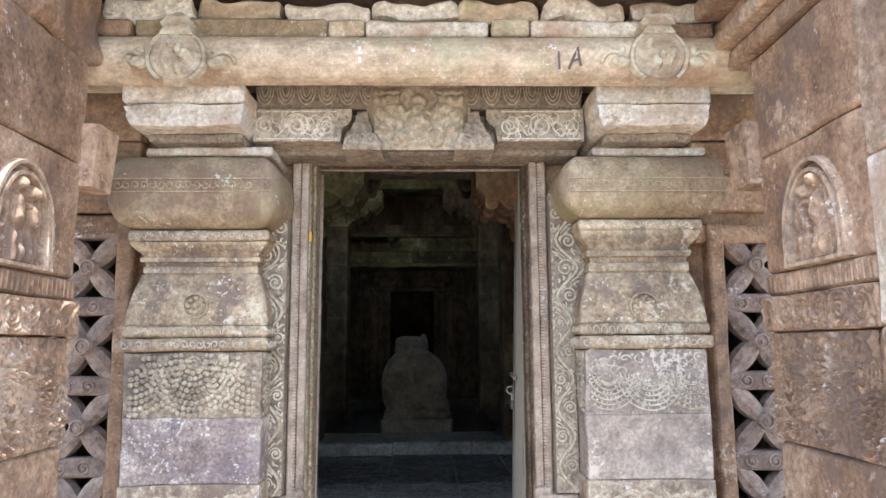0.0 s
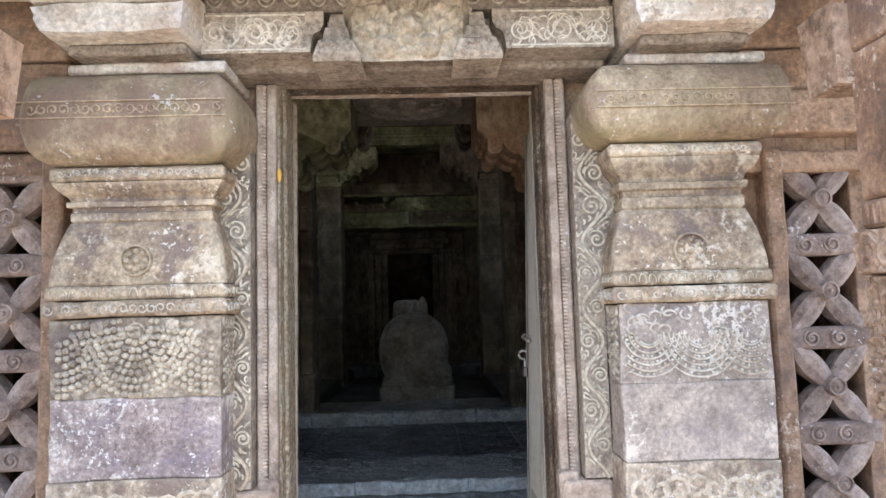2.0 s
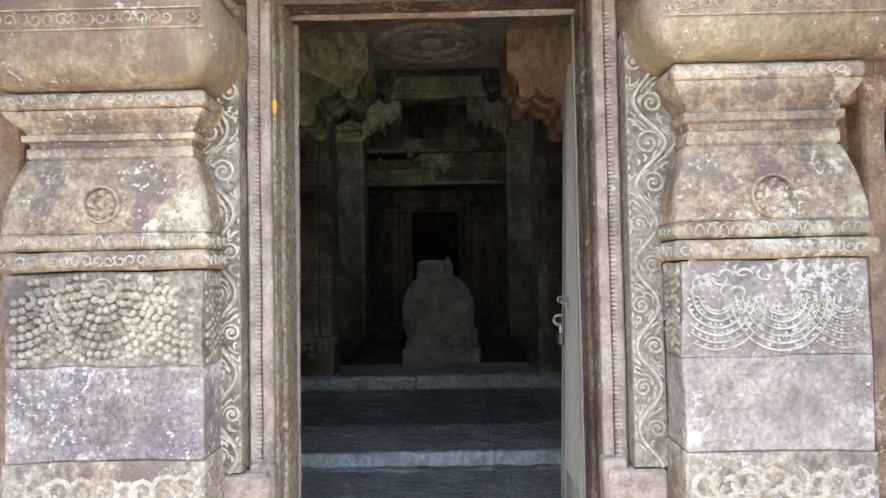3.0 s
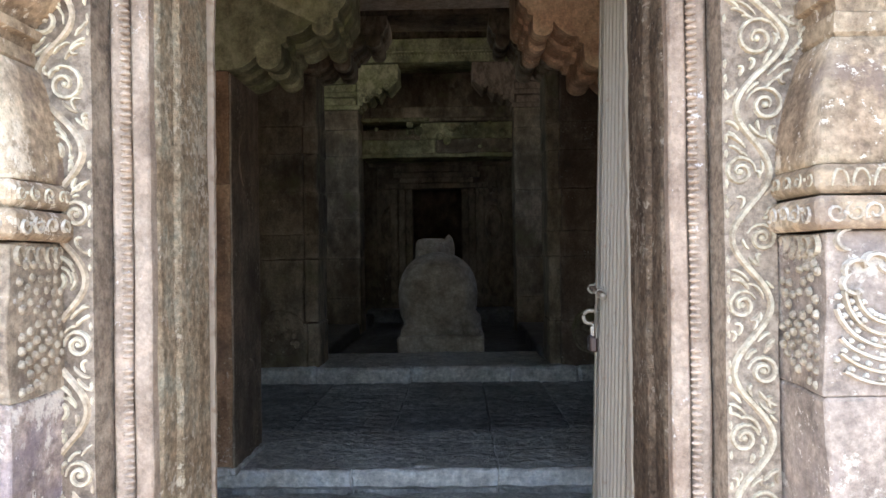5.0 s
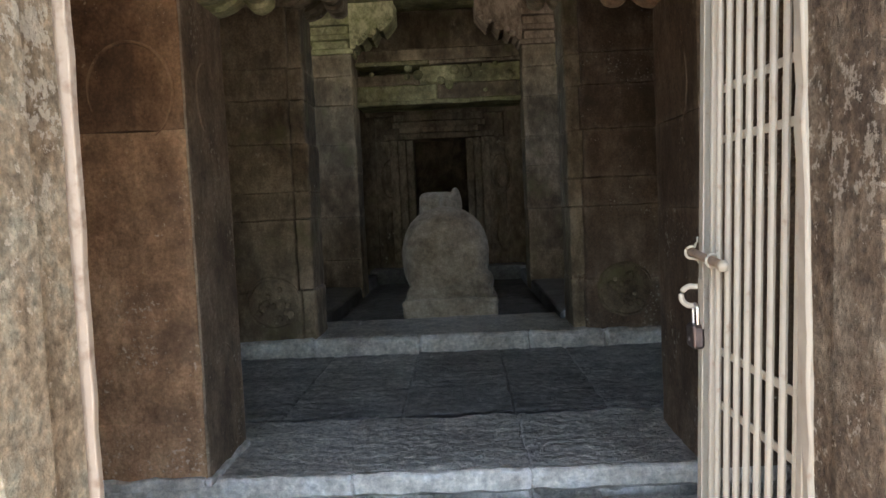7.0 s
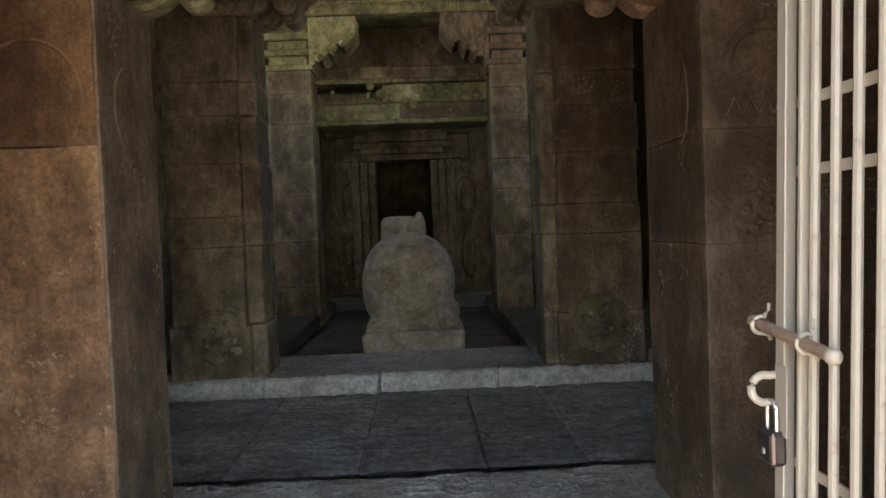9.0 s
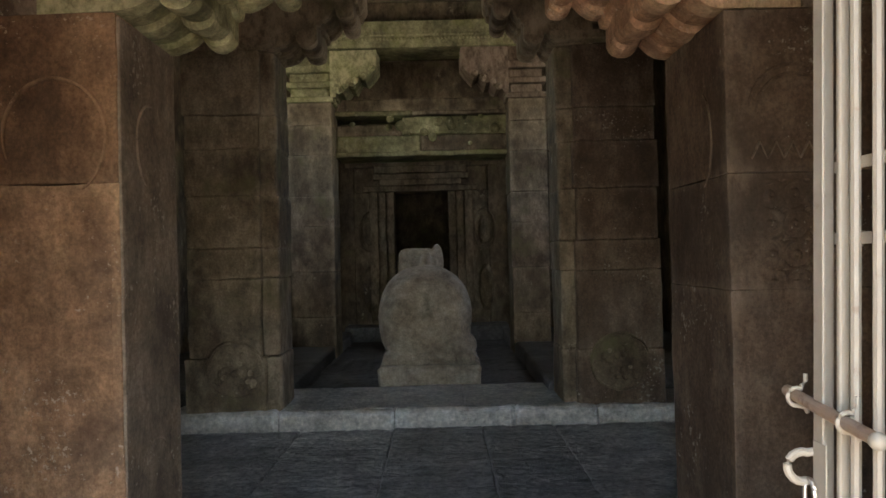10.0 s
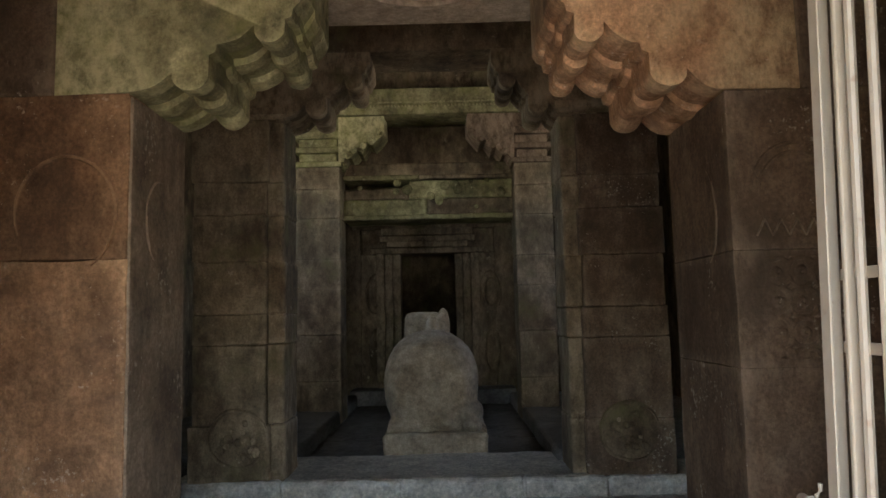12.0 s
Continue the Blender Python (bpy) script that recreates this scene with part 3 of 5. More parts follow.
door = thing("door_frame", (0.035, 3.7, 0.085), "carved sandstone door frame with scrolling vine bands", "door frame")
for sx in (-1, 1):
    def X(d):
        """Distance d from the opening's edge to a place along x."""
        return (-0.515 - d) if sx < 0 else (0.572 + d)

    def span(a, b):
        return (X(b), X(a)) if sx < 0 else (X(a), X(b))
    # brown reveal with a shallow stepped face
    bm = bmesh.new()
    a, b = span(0.0, 0.10)
    grid_box(bm, a, b, 3.72, 4.03, 0.085, 2.41, 0.08)
    a, b = span(-0.012, 0.06)
    grid_box(bm, a, b, 3.80, 3.93, 0.085, 2.41, 0.08)
    # left reveal carries its brighter light in the colour, right stays brown
    part("reveal", wear(bm, 0.004, 9, sx), M_REVEALLIT if sx < 0 else M_REVEAL, door, "pitted stone reveal with golden light put into its colour" if sx < 0 else "brown pitted stone reveal")
    # two plain fillets with a beaded strip between
    a, b = span(0.007, 0.045)
    part("fillet", block(a, b, 3.69, 3.78, 0.62, 2.375, 0.003, sx, 0.1, 0.006), M_JAMB, door)
    a, b = span(0.049, 0.088)
    part("beaded_strip", block(a, b, 3.685, 3.78, 0.62, 2.375, 0.002, sx, 0.1, 0.008), M_JAMB, door)
    bm = bmesh.new()
    xm = X(0.055)
    for i in range(118):
        z = 0.64 + i * 0.0147
        if rng.random() < 0.04:
            continue
        dome(bm, xm, z, 0.013, 0.0085, front(3.686), 6, 0.0050)
    part("beading", wear(bm, 0.0016, 30), M_JAMB, door, "row of small worn stone beads")
    a, b = span(0.045, 0.049)
    part("groove", block(a, b, 3.71, 3.78, 0.62, 2.375, 0.001, sx, 0.2, 0.001), M_REVEAL, door)
    a, b = span(0.088, 0.093)
    part("groove", block(a, b, 3.70, 3.78, 0.62, 2.375, 0.001, sx, 0.2, 0.001), M_REVEAL, door)
    a, b = span(0.093, 0.197)
    g, c = vine_band(a, b, 0.78, 2.2, 3.62, 0.075, -1 if sx < 0 else 1, 0.6 if sx < 0 else 2.2)
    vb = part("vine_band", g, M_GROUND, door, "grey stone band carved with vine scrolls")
    part("vine_scroll", c, M_RELIEF, vb)
    # plain foot of the jamb
    a, b = span(0.005, 0.2)
    part("jamb_foot", block(a, b, 3.62, 3.78, 0.085, 0.77, 0.005, sx), M_JAMB, door)
    a, b = span(-0.005, 0.075)
    part("foot_block", block(a, b, 3.64, 3.72, 0.62, 0.80, 0.005, sx + 2, 0.06), M_JAMB, door)
# head of the frame, stepped soffit
bm = bmesh.new()
grid_box(bm, -0.74, 0.80, 3.56, 3.78, 2.375, 2.47, 0.1)
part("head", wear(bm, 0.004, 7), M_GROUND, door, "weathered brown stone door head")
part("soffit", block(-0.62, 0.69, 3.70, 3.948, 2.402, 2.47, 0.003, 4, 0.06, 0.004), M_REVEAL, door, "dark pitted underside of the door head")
# pale stone here paints the strip of light along the head's lower edge
part("soffit_edge", block(-0.535, 0.60, 3.95, 4.04, 2.414, 2.47, 0.004, 5, 0.04, 0.006), M_PALE, door, "weathered inner edge of the door head, light put into its pale colour")
bm = bmesh.new()
dome(bm, -0.515, 2.0, 0.010, 0.004, front(3.715), 8, 0.03)
solid("paint_mark", bm, M_YELLOW, "small yellow paint smear on the door jamb", "paint mark")

# ================= carved lintel panel above the door =================
lint = thing("carved_lintel", (0.03, 3.5, 2.36), "carved sandstone lintel with scrolls and a winged figure", "lintel")
LY = 3.415
for x_out, x_in, way in ((-0.735, -0.285, 1), (0.80, 0.345, -1)):
    ends = [(x_out, 2.40), (x_in - way * 0.05, 2.40), (x_in - way * 0.045, 2.445), (x_in - way * 0.035, 2.47), (x_in - way * 0.012, 2.482), (x_in, 2.505), (x_in, 2.555), (x_out, 2.555)]
    bm = bmesh.new()
    rows = [[bm.verts.new((x, y, z)) for x, z in ends] for y in (LY, 3.60)]
    for i in range(len(ends)):
        bm.faces.new((rows[0][i], rows[0][(i + 1) % len(ends)], rows[1][(i + 1) % len(ends)], rows[1][i]))
    bm.faces.new(rows[0])
    bm.faces.new(rows[1][::-1])
    part("scroll_panel", bm, M_LINTEL, lint)
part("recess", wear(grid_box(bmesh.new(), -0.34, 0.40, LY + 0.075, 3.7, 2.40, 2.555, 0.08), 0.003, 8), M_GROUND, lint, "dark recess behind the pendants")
part("upper_strip", wear(grid_box(bmesh.new(), -0.735, 0.80, LY + 0.012, 3.7, 2.562, 2.69, 0.08), 0.003, 8), M_LINTEL, lint)
bm = bmesh.new()
pl = front(LY + 0.012)
for i in range(16):
    u = -0.69 + i * 0.0965
    if abs(u - 0.04) < 0.2:
        continue
    for q in range(3):
        ridge(bm, arc(u, 2.665, 0.042 - 0.013 * q, 0.085 - 0.02 * q, 180, 360, 10), 0.0035, 0.006, pl)
part("swag_carving", wear(bm, 0.002, 12), M_BEADS, lint)
bm = bmesh.new()
pl = front(LY)
for sgn, cx in ((-1, -0.535), (1, 0.60)):
    ridge(bm, spiral(cx, 2.475, 0.062, 0.008, 2.2, 0 if sgn > 0 else math.pi, sgn, 34), 0.006, 0.009, pl)
    ridge(bm, [(cx + sgn * (-0.17 + 0.026 * i), 2.475 + 0.05 * math.sin(i * 1.1)) for i in range(14)], 0.0045, 0.007, pl)
    for ox in (-0.15, 0.13):
        ridge(bm, spiral(cx + ox, 2.472, 0.048, 0.008, 1.8, 1.0, -sgn, 26), 0.005, 0.008, pl)
    for i in range(34):
        u = cx + rng.uniform(-0.175, 0.175)
        v = 2.475 + rng.uniform(-0.055, 0.055)
        a0 = rng.uniform(0, 360)
        ridge(bm, arc(u, v, 0.022, 0.022, a0, a0 + 160, 7), 0.0035, 0.006, pl)
    ridge(bm, [(cx - 0.185, 2.412), (cx + 0.185, 2.412)], 0.004, 0.006, pl, False)
    ridge(bm, [(cx - 0.185, 2.543), (cx + 0.185, 2.543)], 0.004, 0.006, pl, False)
part("scroll_carving", wear(bm, 0.002, 12), M_BEADS, lint)
# pendants and the worn winged figure
for sgn, cx in ((-1, -0.232), (1, 0.285)):
    rings = [(2.352, cx - 0.09, cx + 0.09, LY - 0.03, 3.6), (2.372, cx - 0.088, cx + 0.088, LY - 0.045, 3.6), (2.425, cx - 0.062, cx + 0.062, LY - 0.045, 3.6),
             (2.43, cx - 0.050, cx + 0.050, LY - 0.04, 3.6), (2.475, cx - 0.040, cx + 0.040, LY - 0.035, 3.6), (2.48, cx - 0.03, cx + 0.03, LY - 0.03, 3.6), (2.53, cx - 0.024, cx + 0.024, LY - 0.02, 3.6), (2.545, cx - 0.018, cx + 0.018, LY, 3.6)]
    bm = wear(loft(rings, 4, 2), 0.004, 14, sgn)
    for i in range(9):
        dome(bm, cx + rng.uniform(-0.06, 0.06), rng.uniform(2.37, 2.42), 0.008, 0.008, front(LY - 0.045), 6)
    part("pendant", bm, M_LINTEL, lint, "stepped carved pendant block")


def garuda(u, v):
    """Body, head, spread legs and feathered wings, worn down."""
    x = abs(u - 0.028)
    h = 0.065 * bump_at(x, v, 0, 2.485, 0.07, 0.085) + 0.05 * bump_at(x, v, 0, 2.585, 0.042, 0.045)
    h = max(h, 0.055 * bump_at(x, v, 0.075, 2.415, 0.055, 0.05), 0.05 * bump_at(x, v, 0.09, 2.50, 0.04, 0.09))
    r = math.hypot(x - 0.02, (v - 2.60) * 1.15)
    if 0.07 < r < 0.28 and v < 2.66:
        ang = math.atan2(2.62 - v, x)
        h = max(h, (0.022 + 0.020 * abs(math.sin(ang * 10)) ** 0.7) * (0.78 + 0.22 * math.sin(r * 110 + 4 * ang)) * min(1.0, max(0.0, (0.28 - r) / 0.05)) * min(1.0, (2.66 - v) / 0.03))
    p = Vector((u * 16, v * 16, 3.1))
    h *= 1 + 0.45 * noise.noise(p) + 0.25 * noise.noise(p * 2.7)
    rim = min(1.0, max(0.0, (0.235 - x) / 0.03))
    return (h + 0.006 * noise.noise(p * 1.7)) * rim - 0.004 - 0.014 * (1 - rim)


part("central_relief", relief_field(-0.215, 0.27, 2.36, 2.685, front(LY), garuda, 130), M_RELIEF, lint, "eroded pale winged relief")

# ================= pilasters =================


def swag_left(bm, x0, x1, z0, z1, pl):
    """Fans of beads hung between small bosses, with a curled lotus in the middle."""
    w = x1 - x0
    for cx, a0, a1 in ((x0 + 0.02, -90, 5), (x0 + 0.5 * w, -172, -8), (x1 - 0.02, -185, -90)):
        for r in range(8):
            rad = 0.052 + 0.0235 * r
            if rad > 0.235:
                continue
            n = max(3, int(rad * radians(a1 - a0) / 0.024))
            for i in range(n + 1):
                a = radians(a0 + (a1 - a0) * i / n)
                u, v = cx + rad * math.cos(a), z1 - 0.03 + rad * 1.12 * math.sin(a)
                if x0 + 0.008 < u < x1 - 0.008 and z0 < v < z1 and rng.random() > 0.1:
                    dome(bm, u, v, 0.0125, 0.016, pl, 7)
    for cx in (x0 + 0.27 * w, x0 + 0.73 * w):
        for r in (0.115, 0.135):
            ridge(bm, arc(cx - 0.02, z1 + 0.01, r, r * 1.5, 200, 340, 12), 0.004, 0.007, pl)
        dome(bm, cx, z1 - 0.03, 0.03, 0.018, pl, 9)
    for i in range(7):
        dome(bm, x0 + 0.42 * w + 0.025 * i, z1 - 0.055 + 0.02 * math.sin(i * 1.7), 0.02, 0.022, pl, 7, 0.014)
    ridge(bm, spiral(x0 + 0.5 * w, z1 - 0.045, 0.032, 0.008, 1.5, 0), 0.006, 0.015, pl)


def swag_right(bm, x0, x1, z0, z1, pl):
    """Hanging crescents of netted beadwork below a frieze of leaves."""
    w = x1 - x0
    for cx, r0 in ((x0 + 0.17 * w, 0.15), (x0 + 0.53 * w, 0.155), (x0 + 0.88 * w, 0.15)):
        for k in range(6):
            r = r0 - 0.019 * k
            pts = [p for p in arc(cx, z1 - 0.095, r, r * 1.12, 185, 355, 22) if x0 < p[0] < x1 - 0.004]
            if len(pts) > 3:
                ridge(bm, pts, 0.0042, 0.011, pl, False)
            n = 15
            for i in range(n):
                a = radians(190 + 160 * i / n)
                u, v = cx + (r - 0.008) * math.cos(a), z1 - 0.095 + (r - 0.008) * 1.12 * math.sin(a)
                if x0 < u < x1 - 0.01 and rng.random() > 0.25:
                    dome(bm, u, v, 0.0058, 0.011, pl, 5)
    for i in range(20):
        u, v = x0 + rng.uniform(0.03, 0.97) * w, z1 - rng.uniform(0.01, 0.11)
        a0 = rng.uniform(0, 360)
        ridge(bm, arc(u, v, 0.022, 0.018, a0, a0 + 200, 8), 0.005, 0.013, pl)


def frieze(bm, x0, x1, z0, z1, pl, step=0.035):
    n = int((x1 - x0) / step)
    zc, hh = (z0 + z1) / 2, (z1 - z0) / 2
    for i in range(n):
        u = x0 + (i + 0.5) * (x1 - x0) / n
        if rng.random() < 0.12:
            continue
        ridge(bm, spiral(u, zc, hh * 0.75, hh * 0.2, 1.1, i * 1.9, 1 if i % 2 else -1, 10), hh * 0.14, 0.006, pl)
        if rng.random() < 0.6:
            dome(bm, u + step * 0.5, zc + rng.uniform(-0.4, 0.4) * hh, hh * 0.22, 0.006, pl, 6)


def pilaster(xl, xr, yf, carve, seed, xo, rosette_r, dz, cb):
    """A square engaged column: foot, plain face, carved panel, bands, bell, mouldings, cushion and slab."""
    xc = (xl + xr) / 2
    t = thing("pilaster", (xc, yf + 0.2, 0), "engaged sandstone column with cushion capital and bead-swag carving beside the door", "column", "columns beside the door")
    yb = 3.78
    part("foot", wear(loft([(0, xl - 0.05, xr + 0.05, yf - 0.05, yb), (0.3, xl - 0.05, xr + 0.05, yf - 0.05, yb), (0.32, xl - 0.02, xr + 0.02, yf - 0.02, yb), (0.62, xl - 0.02, xr + 0.02, yf - 0.02, yb)], 10, 5), 0.006, 6, seed), M_PLAIN, t)
    low = part("lower_band", block(xl - 0.004, xr + 0.004, yf - 0.006, yb, 0.622, 0.866, 0.007, seed, 0.06, 0.004), M_PANEL, t, "band of worn scroll carving")
    bm = bmesh.new()
    pl = front(yf - 0.006)
    frieze(bm, xl + 0.02, xr - 0.02, 0.70, 0.845, pl, 0.06)
    frieze(bm, xl + 0.02, xr - 0.02, 0.64, 0.70, pl, 0.04)
    part("scroll_carving", wear(bm, 0.002, 12), M_BEADS, low)
    part("plain_face", block(xl, xr, yf, yb, 0.867, 1.15, 0.009, seed, 0.04, 0.006), M_PLAIN if carve == 0 else M_PLAINWARM, t, "plain worn face with white flecks")
    pan = part("carved_panel", block(xl, xr, yf + 0.004, yb, 1.151, 1.438, 0.010, seed, 0.05, 0.003), M_PANEL if carve == 0 else M_PLAINWARM, t)
    bm = bmesh.new()
    (swag_left if carve == 0 else swag_right)(bm, xl + 0.015, xr - 0.015, 1.16, 1.435, front(yf + 0.004))
    part("bead_carving", wear(bm, 0.0022, 14), M_PANEL if carve == 0 else M_BEADS, pan, "worn hanging bead garlands in relief", kind="stuff")
    flank, way = (xr, 1) if carve == 0 else (xl, -1)
    bm = bmesh.new()
    fy0, fy1 = yf + 0.012, 3.612
    for k in range(9):
        rad = 0.035 + 0.024 * k
        m = max(3, int(rad * 1.5 / 0.022))
        for i in range(m + 1):
            a = radians(-90 + 88 * i / m)
            u, v = fy0 + rad * math.cos(a), 1.40 + rad * 1.05 * math.sin(a)
            if fy0 < u < fy1 and 1.16 < v and rng.random() > 0.08:
                dome(bm, u, v, 0.0095, 0.008, side(flank, way), 7)
    for i in range(5):
        ridge(bm, arc(fy0 + 0.02 + 0.03 * i, 1.415, 0.013, 0.016, 0, 300, 8), 0.004, 0.009, side(flank, way))
    part("flank_carving", wear(bm, 0.002, 14), M_PANEL, pan, "fan of worn stone beads on the flank", kind="stuff")
    bd = part("lower_moulding", block(xl - 0.025, xr + 0.025, yf - 0.026, yb, 1.442, 1.500, 0.004, seed + 2, 0.06), M_PILASTER, t)
    bm = bmesh.new()
    frieze(bm, xl - 0.01, xr + 0.01, 1.447, 1.495, front(yf - 0.026), 0.032)
    frieze(bm, yf - 0.01, 3.61, 1.447, 1.495, side(flank + way * 0.025, way), 0.036)
    part("frieze_carving", wear(bm, 0.002, 14), M_BEADS, bd, kind="stuff")
    bd = part("upper_moulding", block(xl - 0.018, xr + 0.018, yf - 0.016, yb, 1.505, 1.555, 0.004, seed + 3, 0.06), M_PILASTER, t)
    bm = bmesh.new()
    frieze(bm, yf - 0.01, 3.61, 1.51, 1.55, side(flank + way * 0.018, way), 0.034)
    for i in range(int((xr - xl) / 0.036)):
        u = xl + 0.018 + i * 0.036
        if rng.random() < 0.85:
            ridge(bm, arc(u, 1.515, 0.014, 0.03, 0, 180, 7), 0.0036, 0.006, front(yf - 0.016))
    part("leaf_carving", wear(bm, 0.002, 14), M_RELIEF, bd, kind="stuff")
    # bell
    rings = []
    for i in range(13):
        f = i / 12
        z = 1.557 + 0.235 * f
        ins = 0.012 + 0.052 * (f ** 1.7)
        rings.append((z, xl + ins - 0.02, xr - ins + 0.02, yf + ins - 0.012, yb))
    bell = part("bell", wear(loft(rings, 10, 5), 0.003, 6, seed), M_PILASTER, t, "smooth flaring bell", smooth=True)
    bm = bmesh.new()
    rosette(bm, xc, 1.645 + dz, rosette_r, 0.018, front(yf + 0.003), 8)
    dome(bm, xc, 1.645 + dz, rosette_r * 0.98, 0.010, front(yf + 0.010), 20)
    part("rosette", wear(bm, 0.0015, 16), M_PILASTER, bell, "round carved lotus rosette")
    # mouldings below the cushion
    rings = []
    for z, i in ((1.79, 0.058), (1.80, 0.046), (1.826, 0.046), (1.83, 0.054), (1.845, 0.05), (1.85, 0.036), (1.868, 0.034), (1.872, 0.046), (1.885, 0.04), (1.90, 0.022), (1.92, 0.004), (1.935, -0.004)):
        rings.append((1.79 + (z - 1.79) * (cb - 1.848) / 0.145, xl + i, xr - i, yf + i, yb))
    part("neck_mouldings", wear(loft(rings, 12, 5), 0.003, 8, seed), M_PILASTER, t)
    ab = part("collar", block(xl - 0.012, xr + 0.012, yf - 0.012, yb, cb - 0.055, cb - 0.004, 0.004, seed + 4, 0.06), M_PILASTER, t)
    bm = bmesh.new()
    frieze(bm, xl + 0.02, xr - 0.02, cb - 0.048, cb - 0.01, front(yf - 0.012), 0.03)
    part("frieze_carving", wear(bm, 0.002, 14), M_BEADS, ab, kind="stuff")
    # cushion: swollen block with rounded ends
    c0, c1 = xo
    bm = bmesh.new()
    rings = []
    for i in range(21):
        a = math.pi * (i / 20 - 0.5)
        z = (cb + 2.332) / 2 + (2.332 - cb) / 2 * math.sin(a)
        q = abs(math.cos(a)) ** 0.8
        rings.append((z, c0 + 0.15 * (1 - q), c1 - 0.15 * (1 - q), yf - 0.115 + 0.13 * (1 - q), yb))
    loft(rings, 18, 16, bm)
    for v in bm.verts:
        d = yf - 0.115 + 0.10 - v.co.y
        if d > 0:
            k = 0.10 - math.sqrt(max(0.0, 0.01 - min(d, 0.1) ** 2))
            mid = (c0 + c1) / 2
            v.co.x -= math.copysign(min(k, 0.07) * min(1.0, abs(v.co.x - mid) / (0.5 * (c1 - c0))) ** 3, v.co.x - mid)
    ends = wear(bm, 0.003, 5, seed)
    cu = part("cushion", ends, M_CUSHION, t, "big rounded cushion capital streaked green-grey", smooth=True)
    bm = bmesh.new()
    y_c = yf - 0.117
    ridge(bm, [(c0 + 0.03, 2.205), (c1 - 0.03, 2.205)], 0.003, 0.004, front(y_c), False)
    ridge(bm, [(c0 + 0.03, 2.145), (c1 - 0.03, 2.145)], 0.003, 0.004, front(y_c), False)
    frieze(bm, c0 + 0.06, c1 - 0.25 if carve else c1 - 0.04, 2.15, 2.2, front(y_c + 0.001), 0.038)
    part("cushion_carving", wear(bm, 0.0015, 14), M_CUSHION, cu)
    part("top_slab", block(xl + 0.06, xr + 0.03, yf - 0.04, yb, 2.332, 2.372, 0.006, seed + 5, 0.06), M_PALE, t, "thin pale slab with lichen")
    return t


pilaster(-1.285, -0.672, 3.45, 0, 1.0, (-1.385, -0.592), 0.058, 0.0, 1.995)
pilaster(0.775, 1.335, 3.45, 1, 2.0, (0.672, 1.455), 0.068, -0.015, 2.04)

# scratched strokes, too worn to read, on the plain face
bm = bmesh.new()
srng = random.Random(5)
for row, z in enumerate((1.115, 1.045, 0.985)):
    for i in range(9 - 2 * row):
        u = -1.10 + 0.043 * i + 0.03 * row
        for q in range(2):
            a = (u + srng.uniform(-0.012, 0.012), z + srng.uniform(-0.02, 0.02))
            b = (u + srng.uniform(-0.014, 0.014), z + srng.uniform(-0.024, 0.024))
            ridge(bm, [a, ((a[0] + b[0]) / 2 + 0.003, (a[1] + b[1]) / 2), b], 0.0011, 0.0008, front(3.442), False)
solid("scratch_marks", bm, M_INK, "rows of faint unreadable scratches on the column face", "mark", kind="stuff")

# bright corbel blocks on the columns
for x0, x1, sd in ((-1.245, -0.725, 1), (0.81, 1.315, 2)):
    t = thing("corbel_block", ((x0 + x1) / 2, 3.4, 2.372), "pale cream sandstone corbel block under the beam", "corbel", "corbels under the beam")
    part("upper_course", block(x0, x1, 3.19, 3.78, 2.505, 2.60, 0.006, sd, 0.05, 0.012), M_CORBEL, t)
    part("lower_course", wear(loft([(2.412, x0 + 0.05, x1 - 0.03, 3.25, 3.78), (2.416, x0 + 0.03, x1 - 0.018, 3.225, 3.78), (2.435, x0 + 0.018, x1 - 0.01, 3.212, 3.78), (2.455, x0 + 0.010, x1 - 0.006, 3.205, 3.78), (2.475, x0 + 0.012, x1 - 0.006, 3.205, 3.78), (2.50, x0 + 0.002, x1, 3.196, 3.78)], 18, 10), 0.009, 7, sd), M_CORBEL, t)
    # the dark ground colour adds painted shade to this set-back course
    part("neck", block(x0 + 0.06, x1 - 0.04, 3.33, 3.78, 2.372, 2.414, 0.008, sd + 3, 0.05, 0.01), M_GROUND, t, "recessed bedding course with shade put into its dark colour")

